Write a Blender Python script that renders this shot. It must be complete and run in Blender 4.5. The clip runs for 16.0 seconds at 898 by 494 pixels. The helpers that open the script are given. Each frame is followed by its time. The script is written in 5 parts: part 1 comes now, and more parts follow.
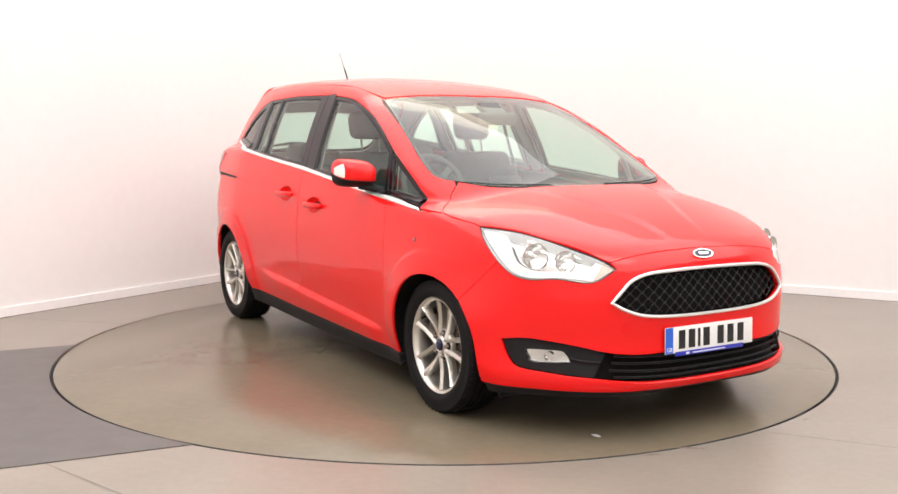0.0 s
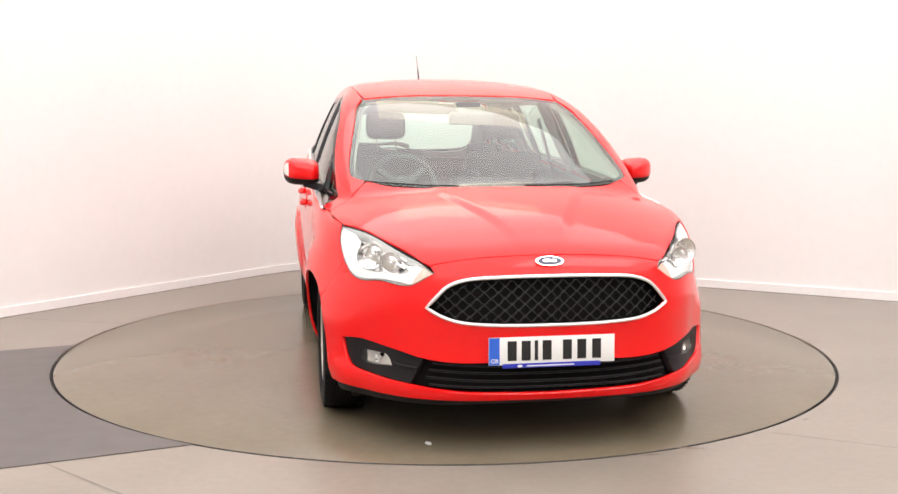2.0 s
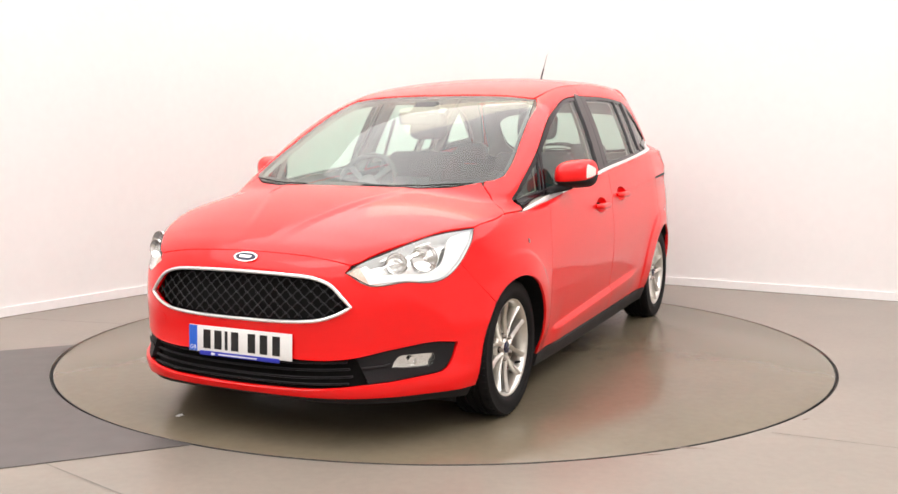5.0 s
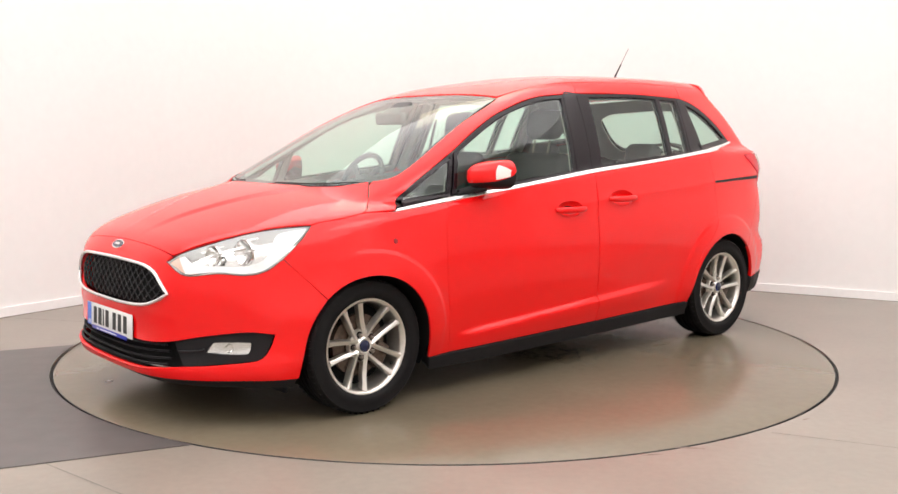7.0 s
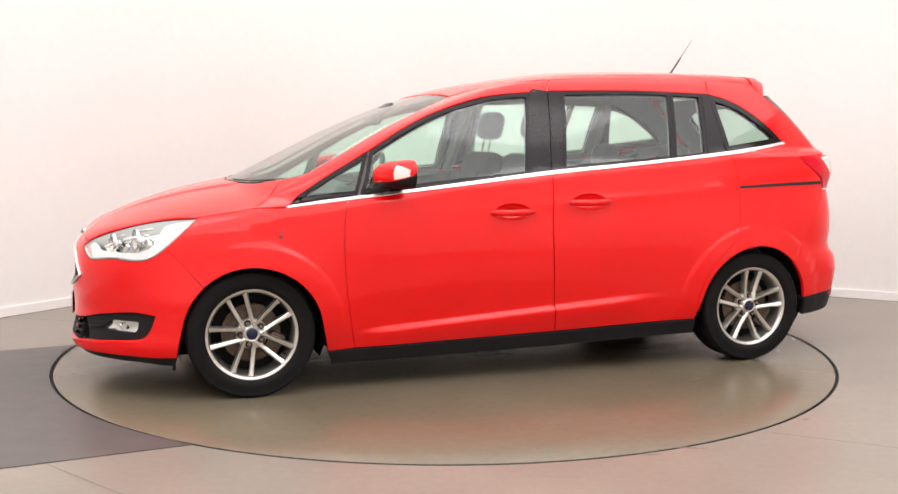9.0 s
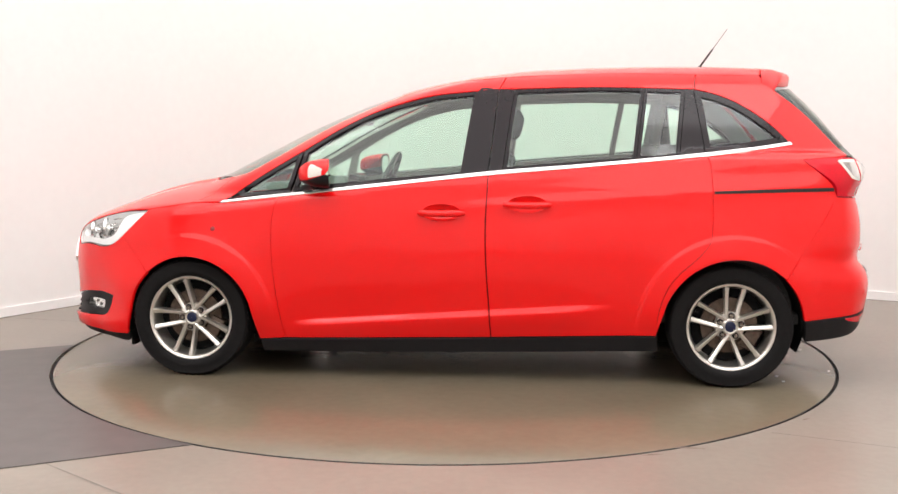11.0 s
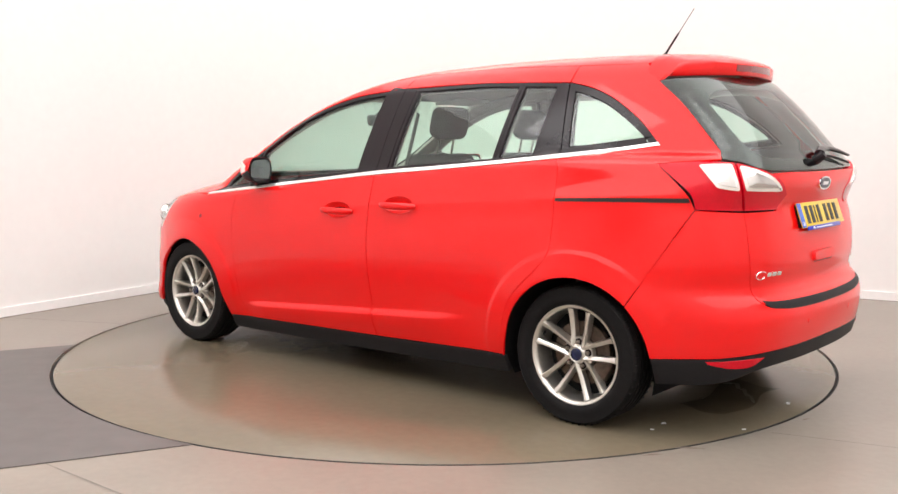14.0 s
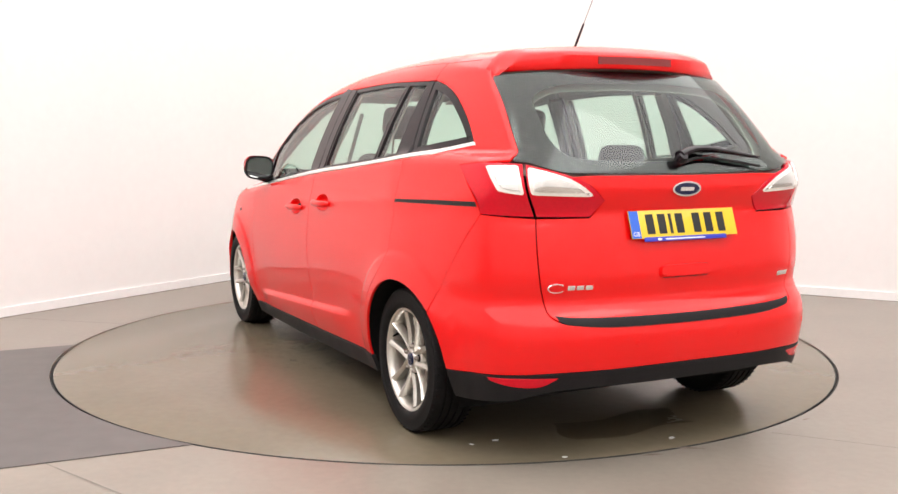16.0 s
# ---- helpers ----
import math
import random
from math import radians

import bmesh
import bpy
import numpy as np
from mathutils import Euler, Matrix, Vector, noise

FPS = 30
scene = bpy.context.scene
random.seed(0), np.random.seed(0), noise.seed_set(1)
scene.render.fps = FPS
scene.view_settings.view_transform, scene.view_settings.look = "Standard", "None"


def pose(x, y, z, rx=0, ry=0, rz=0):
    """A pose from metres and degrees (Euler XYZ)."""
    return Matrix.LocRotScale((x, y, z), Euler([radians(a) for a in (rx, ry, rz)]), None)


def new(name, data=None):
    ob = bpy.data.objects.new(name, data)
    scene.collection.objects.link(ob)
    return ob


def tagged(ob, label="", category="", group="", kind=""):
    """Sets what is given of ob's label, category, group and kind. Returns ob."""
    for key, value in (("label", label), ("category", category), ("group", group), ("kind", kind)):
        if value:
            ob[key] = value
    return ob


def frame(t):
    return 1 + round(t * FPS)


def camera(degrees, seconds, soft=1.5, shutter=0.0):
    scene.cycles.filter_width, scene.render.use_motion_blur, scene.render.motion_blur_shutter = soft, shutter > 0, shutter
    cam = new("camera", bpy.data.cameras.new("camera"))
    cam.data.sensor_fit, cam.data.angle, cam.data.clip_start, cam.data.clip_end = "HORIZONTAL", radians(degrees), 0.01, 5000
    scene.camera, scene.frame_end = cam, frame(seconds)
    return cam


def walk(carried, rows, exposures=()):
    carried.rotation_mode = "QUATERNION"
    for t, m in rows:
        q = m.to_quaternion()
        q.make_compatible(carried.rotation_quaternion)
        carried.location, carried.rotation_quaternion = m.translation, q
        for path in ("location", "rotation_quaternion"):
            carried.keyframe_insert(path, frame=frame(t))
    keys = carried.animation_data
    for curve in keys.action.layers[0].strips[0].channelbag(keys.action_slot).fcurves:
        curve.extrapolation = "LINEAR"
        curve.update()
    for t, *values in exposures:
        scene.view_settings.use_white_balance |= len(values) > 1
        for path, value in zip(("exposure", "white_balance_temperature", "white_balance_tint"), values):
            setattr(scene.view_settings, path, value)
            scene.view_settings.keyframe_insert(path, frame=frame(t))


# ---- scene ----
cam = camera(49.42, 16.0)
EYE = pose(0.0, -5.883, 1.248, 90 - 6.31, -0.12, -0.22)
EXPOSURES = [(0.0, 0.20), (4.5, 0.18), (7.5, 0.10), (9.0, 0.06), (12.5, 0.10), (14.5, 0.15), (16.0, 0.20)]
walk(cam, [(0.0, EYE), (16.0, EYE)], exposures=EXPOSURES)

# the turntable's turn: seconds and degrees
TURN = [(0.0, -59.04), (0.1, -59.5), (0.2, -60.15), (0.3, -60.85), (0.4, -61.7), (0.5, -62.6), (1.0, -68.04), (1.5, -73.76),
        (2.0, -79.97), (2.5, -85.7), (3.0, -91.92), (3.5, -97.65), (4.0, -103.83), (4.5, -109.59), (7.0, -139.4), (7.5, -145.03),
        (8.0, -151.12), (8.5, -156.66), (9.0, -162.62), (11.5, -191.05), (12.0, -197.08), (12.5, -202.67), (13.0, -208.69),
        (13.5, -214.26), (14.0, -220.35), (14.5, -226.0), (15.0, -232.17), (15.5, -237.84), (16.0, -243.98)]
# ---- light: a closed white studio lit by large panels in its ceiling ----
world = bpy.data.worlds.new("studio")
world.use_nodes = True
scene.world = world
world.node_tree.nodes["Background"].inputs[0].default_value = (1.0, 0.97, 0.93, 1)
world.node_tree.nodes["Background"].inputs[1].default_value = 0.02
CEIL = 4.6


def panel_light(x, y, wide, deep, watts, colour, turn=0.0):
    lamp = bpy.data.lights.new("ceiling_panel", "AREA")
    lamp.shape, lamp.size, lamp.size_y = "RECTANGLE", wide, deep
    lamp.energy, lamp.color = watts, colour
    ob = new("ceiling_panel_light", lamp)
    ob.matrix_world = pose(x, y, CEIL - 0.06, 0, 0, turn)
    return ob


WARM, COOL = (1.0, 0.87, 0.56), (1.0, 0.985, 0.988)
panel_light(0.4, -2.7, 13.0, 12.8, 1040, COOL)  # the luminous ceiling
# lamps hung under it: two cool ones added for paint highlights, one warm as reflected
for lx, ly, watts, tone in ((-2.4, -2.8, 26, COOL), (2.4, -2.8, 26, COOL), (0.1, 2.9, 11, WARM)):
    panel_light(lx, ly, 2.1, 1.5, watts, tone).location.z -= 0.35
# ---- materials ----
def material(name, colour, rough=0.5, metal=0.0, coat=0.0, coat_rough=0.04, spec=0.5, grain=0.0, scale=40.0, bump=0.0, bump_scale=None, blotch=0.0, transmission=0.0, ior=1.45, emit=0.0, alpha=1.0, distance=0.002):
    """A surface of one kind, varied at a coarse and a fine scale, with fine relief."""
    mat = bpy.data.materials.new(name)
    mat.use_nodes = True
    nt = mat.node_tree
    bsdf = nt.nodes["Principled BSDF"]
    col = (*colour, 1)
    bsdf.inputs["Base Color"].default_value = col
    bsdf.inputs["Roughness"].default_value = rough
    bsdf.inputs["Metallic"].default_value = metal
    bsdf.inputs["Coat Weight"].default_value = coat
    bsdf.inputs["Coat Roughness"].default_value = coat_rough
    bsdf.inputs["Specular IOR Level"].default_value = spec
    bsdf.inputs["Transmission Weight"].default_value = transmission
    bsdf.inputs["IOR"].default_value = ior
    if emit:
        bsdf.inputs["Emission Color"].default_value = col
        bsdf.inputs["Emission Strength"].default_value = emit
    if grain or blotch or bump:
        tex = nt.nodes.new("ShaderNodeTexCoord")
        fine = nt.nodes.new("ShaderNodeTexNoise")
        fine.inputs["Scale"].default_value, fine.inputs["Detail"].default_value = scale, 4
        coarse = nt.nodes.new("ShaderNodeTexNoise")
        coarse.inputs["Scale"].default_value, coarse.inputs["Detail"].default_value = scale / 18, 3
        nt.links.new(tex.outputs["Object"], fine.inputs["Vector"])
        nt.links.new(tex.outputs["Object"], coarse.inputs["Vector"])
        mixed = bsdf.inputs["Base Color"]
        prev = None
        for node, amount in ((fine, grain), (coarse, blotch)):
            if not amount:
                continue
            ramp = nt.nodes.new("ShaderNodeMapRange")
            ramp.inputs["From Min"].default_value, ramp.inputs["From Max"].default_value = 0.3, 0.7
            ramp.inputs["To Min"].default_value, ramp.inputs["To Max"].default_value = 1 - amount, 1 + amount
            nt.links.new(node.outputs["Fac"], ramp.inputs["Value"])
            mul = nt.nodes.new("ShaderNodeVectorMath")
            mul.operation = "SCALE"
            if prev is None:
                mul.inputs[0].default_value = colour
            else:
                nt.links.new(prev, mul.inputs[0])
            nt.links.new(ramp.outputs["Result"], mul.inputs["Scale"])
            prev = mul.outputs["Vector"]
        if prev is not None:
            nt.links.new(prev, mixed)
            rr = nt.nodes.new("ShaderNodeMapRange")
            rr.inputs["To Min"].default_value, rr.inputs["To Max"].default_value = rough * (1 - grain), min(1, rough * (1 + grain))
            nt.links.new(coarse.outputs["Fac"], rr.inputs["Value"])
            nt.links.new(rr.outputs["Result"], bsdf.inputs["Roughness"])
        if bump:
            bn = nt.nodes.new("ShaderNodeTexNoise")
            bn.inputs["Scale"].default_value, bn.inputs["Detail"].default_value = bump_scale or scale * 4, 3
            nt.links.new(tex.outputs["Object"], bn.inputs["Vector"])
            bu = nt.nodes.new("ShaderNodeBump")
            bu.inputs["Strength"].default_value, bu.inputs["Distance"].default_value = bump, distance
            nt.links.new(bn.outputs["Fac"], bu.inputs["Height"])
            nt.links.new(bu.outputs["Normal"], bsdf.inputs["Normal"])
    return mat


def thin_glass(name, tint, gloss=1.0, face_on=0.08):
    """A pane: tinted see-through with a mirror's sheen that grows to grazing."""
    mat = bpy.data.materials.new(name)
    mat.use_nodes = True
    nt = mat.node_tree
    nt.nodes.clear()
    out = nt.nodes.new("ShaderNodeOutputMaterial")
    clear = nt.nodes.new("ShaderNodeBsdfTransparent")
    clear.inputs["Color"].default_value = (*tint, 1)
    shine = nt.nodes.new("ShaderNodeBsdfGlossy")
    shine.inputs["Roughness"].default_value = 0.0
    fres = nt.nodes.new("ShaderNodeLayerWeight")
    fres.inputs["Blend"].default_value = 0.5
    p5 = nt.nodes.new("ShaderNodeMath")
    p5.operation = "POWER"
    p5.inputs[1].default_value = 4.5
    nt.links.new(fres.outputs["Facing"], p5.inputs[0])
    m = nt.nodes.new("ShaderNodeMath")
    m.operation, m.use_clamp = "MULTIPLY_ADD", True
    m.inputs[1].default_value, m.inputs[2].default_value = 0.9 * gloss, face_on * gloss
    mix = nt.nodes.new("ShaderNodeMixShader")
    nt.links.new(p5.outputs[0], m.inputs[0])
    nt.links.new(m.outputs[0], mix.inputs[0])
    nt.links.new(clear.outputs[0], mix.inputs[1])
    nt.links.new(shine.outputs[0], mix.inputs[2])
    nt.links.new(mix.outputs[0], out.inputs[0])
    return mat


RED = material("red_paint", (0.82, 0.004, 0.005), rough=0.42, coat=0.8, coat_rough=0.04, spec=0.06, grain=0.015, scale=300, bump=0.02, bump_scale=350, distance=0.0004)
BACKWALL = material("bounce_wall_paint", (0.76, 0.745, 0.725), rough=0.8, spec=0.2, grain=0.03, blotch=0.03, scale=10)
WALL = material("wall_paint", (0.82, 0.80, 0.785), rough=0.75, spec=0.25, grain=0.01, blotch=0.012, scale=14, bump=0.08, bump_scale=160)
SKIRT = material("skirting_paint", (0.84, 0.83, 0.82), rough=0.4, grain=0.02, scale=30)
FLOOR = material("floor_vinyl", (0.240, 0.208, 0.174), rough=0.34, spec=0.5, grain=0.05, blotch=0.09, scale=26, bump=0.06, bump_scale=220)
DISC = material("turntable_vinyl", (0.156, 0.128, 0.088), rough=0.24, spec=0.5, grain=0.04, blotch=0.10, scale=20, bump=0.04, bump_scale=260)
DARKFLOOR = material("dark_vinyl", (0.095, 0.084, 0.080), rough=0.4, spec=0.5, grain=0.10, blotch=0.18, scale=9, bump=0.05, bump_scale=160)
GAPBLACK = material("gap_black", (0.012, 0.011, 0.01), rough=0.7)
JOINT = material("floor_joint", (0.20, 0.18, 0.16), rough=0.6, grain=0.2, scale=20)
SCUFF = material("scuffed_vinyl", (0.185, 0.135, 0.112), rough=0.5, grain=0.2, scale=60)
CEILING = material("ceiling_paint", (0.8, 0.79, 0.77), rough=0.8, grain=0.02, scale=12)
BLACK = material("black_plastic", (0.012, 0.011, 0.012), rough=0.5, spec=0.22, grain=0.12, scale=120, bump=0.12, bump_scale=700, distance=0.0006)
GLOSSBLACK = material("gloss_black", (0.010, 0.006, 0.008), rough=0.14, spec=0.32, grain=0.05, scale=60)
LINER = material("liner_black", (0.008, 0.008, 0.008), rough=0.85, spec=0.12, grain=0.2, scale=40)
GRIDBLACK = material("grille_black", (0.013, 0.013, 0.014), rough=0.42, spec=0.35, grain=0.1, scale=90)
CHROME = material("chrome", (0.88, 0.87, 0.86), rough=0.08, metal=1.0, grain=0.02, scale=60)
SATIN = material("satin_trim", (0.90, 0.90, 0.89), rough=0.3, metal=0.8, grain=0.02, scale=80)
ALLOY = material("alloy_paint", (0.72, 0.69, 0.64), rough=0.30, metal=0.9, coat=0.3, grain=0.04, scale=60)
RUBBER = material("tyre_rubber", (0.009, 0.0082, 0.0084), rough=0.62, spec=0.16, grain=0.15, scale=50, bump=0.15, bump_scale=300, distance=0.001)
STEEL = material("brake_steel", (0.30, 0.26, 0.23), rough=0.4, metal=1.0, grain=0.2, scale=40)
BRAKE = material("worn_brake_iron", (0.105, 0.075, 0.058), rough=0.5, metal=0.7, grain=0.3, scale=40)
CLOTH = material("seat_cloth", (0.060, 0.060, 0.063), rough=0.9, spec=0.2, grain=0.2, scale=160, bump=0.3, bump_scale=900, distance=0.001)
TRIM = material("interior_plastic", (0.085, 0.083, 0.082), rough=0.6, grain=0.08, scale=60, bump=0.1, bump_scale=600)
PALE = material("pale_trim", (0.42, 0.39, 0.35), rough=0.8, grain=0.05, scale=60)
GLASS = thin_glass("window_glass", (0.74, 0.93, 0.84))
SCREENGLASS = thin_glass("windscreen_glass", (0.74, 0.92, 0.84), 1.15)
DARKGLASS = thin_glass("rear_glass", (0.66, 0.79, 0.73), 1.1, 0.05)
LENS = thin_glass("lamp_lens", (0.97, 0.98, 0.98), 0.8, 0.04)
REDLENS = material("red_lens", (0.62, 0.003, 0.016), rough=0.14, coat=0.35, spec=0.2, grain=0.05, scale=90)
DARKLENS = material("dark_red_lens", (0.22, 0.004, 0.008), rough=0.12, coat=0.8, grain=0.05, scale=90)
CLEARLENS = material("white_lens", (0.82, 0.77, 0.72), rough=0.2, coat=0.7, grain=0.05, scale=120)
LAMPCHROME = material("lamp_chrome", (0.88, 0.87, 0.86), rough=0.14, metal=1.0, grain=0.03, scale=70)
LAMPWHITE = material("lamp_white", (0.90, 0.90, 0.89), rough=0.25, coat=0.5, grain=0.02, scale=70)
AMBER = material("amber_lens", (0.80, 0.56, 0.46), rough=0.15, coat=0.6, grain=0.05, scale=80)
PLATE_W = material("plate_white", (0.80, 0.79, 0.77), rough=0.3, coat=0.5, grain=0.02, scale=90)
PLATE_Y = material("plate_yellow", (0.80, 0.55, 0.02), rough=0.3, coat=0.5, grain=0.02, scale=90)
BLUE = material("plate_blue", (0.02, 0.12, 0.62), rough=0.3, coat=0.3, grain=0.03, scale=90)
DEEPBLUE = material("strip_blue", (0.02, 0.03, 0.42), rough=0.3, coat=0.3, grain=0.03, scale=90)
BADGEBLUE = material("badge_blue", (0.006, 0.010, 0.045), rough=0.2, coat=0.3, grain=0.03, scale=90)
INK = material("ink_black", (0.012, 0.012, 0.012), rough=0.4, grain=0.05, scale=90)
PALEINK = material("pale_print", (0.75, 0.75, 0.78), rough=0.4, grain=0.03, scale=90)
SHEET = material("clear_film", (0.46, 0.42, 0.37), rough=0.15, spec=0.6, grain=0.05, scale=20)
# ---- tools for building ----
def link_mesh(name, bm, mat, parent=None, label="", smooth=True):
    me = bpy.data.meshes.new(name)
    bm.to_mesh(me)
    bm.free()
    if smooth:
        me.polygons.foreach_set("use_smooth", [True] * len(me.polygons))
        me.set_sharp_from_angle(angle=radians(40))
    me.materials.append(mat)
    ob = new(name, me)
    if parent is not None:
        ob.parent = parent
    if label:
        ob["label"] = label
    return ob


def part(name, bm, mat, parent, label=""):
    return link_mesh(name, bm, mat, parent, label)


def add_box(bm, lo, hi, bevel=0.0, m=None):
    c = [(a + b) / 2 for a, b in zip(lo, hi)]
    d = [b - a for a, b in zip(lo, hi)]
    t = Matrix.LocRotScale(c, None, d)
    made = bmesh.ops.create_cube(bm, size=1, matrix=(m @ t) if m else t)
    if bevel:
        edges = list({e for v in made["verts"] for e in v.link_edges})
        bmesh.ops.bevel(bm, geom=edges, offset=bevel, segments=2, profile=0.5, affect="EDGES")
    return bm


def add_tube(bm, pts, r, sides=8, closed=False, up=(0, 0, 1), flatten=1.0):
    """A tube along points; r may be a list."""
    n = len(pts)
    pts = [Vector(p) for p in pts]
    rings = []
    for i, p in enumerate(pts):
        a = pts[(i - 1) % n] if (closed or i > 0) else p
        b = pts[(i + 1) % n] if (closed or i < n - 1) else p
        d = (b - a).normalized()
        s = d.cross(Vector(up))
        s = s.normalized() if s.length > 1e-5 else d.orthogonal().normalized()
        w = s.cross(d)
        ri = r[i] if isinstance(r, (list, tuple)) else r
        rings.append([bm.verts.new(p + (s * math.cos(k * math.tau / sides) * flatten + w * math.sin(k * math.tau / sides)) * ri) for k in range(sides)])
    last = n if closed else n - 1
    for i in range(last):
        A, B = rings[i], rings[(i + 1) % n]
        for k in range(sides):
            bm.faces.new((A[k], A[(k + 1) % sides], B[(k + 1) % sides], B[k]))
    if not closed:
        bm.faces.new(rings[0][::-1])
        bm.faces.new(rings[-1])
    return bm


def add_lathe(bm, profile, m=None, sides=48):
    """Turn (radius, height) pairs round z."""
    m = m or Matrix()
    rings = []
    for r, h in profile:
        rings.append([bm.verts.new(m @ Vector((r * math.cos(k * math.tau / sides), r * math.sin(k * math.tau / sides), h))) for k in range(sides)])
    for A, B in zip(rings, rings[1:]):
        for k in range(sides):
            bm.faces.new((A[k], A[(k + 1) % sides], B[(k + 1) % sides], B[k]))
    return bm


def add_prism(bm, outline, depth, m):
    """A flat shape with thickness: outline in the x y plane of m, from z = 0 to depth."""
    lo = [bm.verts.new(m @ Vector((a, b, 0))) for a, b in outline]
    hi = [bm.verts.new(m @ Vector((a, b, depth))) for a, b in outline]
    bm.faces.new(lo[::-1])
    bm.faces.new(hi)
    n = len(outline)
    for i in range(n):
        bm.faces.new((lo[i], lo[(i + 1) % n], hi[(i + 1) % n], hi[i]))
    return bm
# ---- the studio ----
LEFT_DIR, RIGHT_DIR = Vector((0.547, 0.837, 0)).normalized(), Vector((0.876, -0.482, 0)).normalized()
CORNER = Vector((-0.997, 4.08, 0))


def room_outline():
    """The inner line of the walls, from the open end behind the camera round and back."""
    a = CORNER - LEFT_DIR * 13.5
    b = CORNER + RIGHT_DIR * 12.0
    bend = [CORNER - LEFT_DIR * 1.3 * (1 - k / 20) ** 2 + RIGHT_DIR * 1.3 * (k / 20) ** 2 for k in range(21)]
    return [a] + bend + [b]


def strip(bm, line, inward, z0, z1, thick, proud=0.0):
    """An upright sheet with thickness along a line, set in by proud."""
    n = len(line)
    front, back = [], []
    for i, p in enumerate(line):
        a, b = line[max(i - 1, 0)], line[min(i + 1, n - 1)]
        d = (b - a).normalized()
        nrm = Vector((d.y, -d.x, 0)) * inward
        front.append(p + nrm * proud)
        back.append(p + nrm * (proud - thick))
    for i in range(n - 1):
        for quad in (((front, i, z0), (front, i + 1, z0), (front, i + 1, z1), (front, i, z1)), ((back, i + 1, z0), (back, i, z0), (back, i, z1), (back, i + 1, z1)),
                     ((front, i, z1), (front, i + 1, z1), (back, i + 1, z1), (back, i, z1))):
            bm.faces.new([bm.verts.new((s[k].x, s[k].y, z)) for s, k, z in quad])
    bmesh.ops.remove_doubles(bm, verts=bm.verts, dist=0.0005)
    return bm


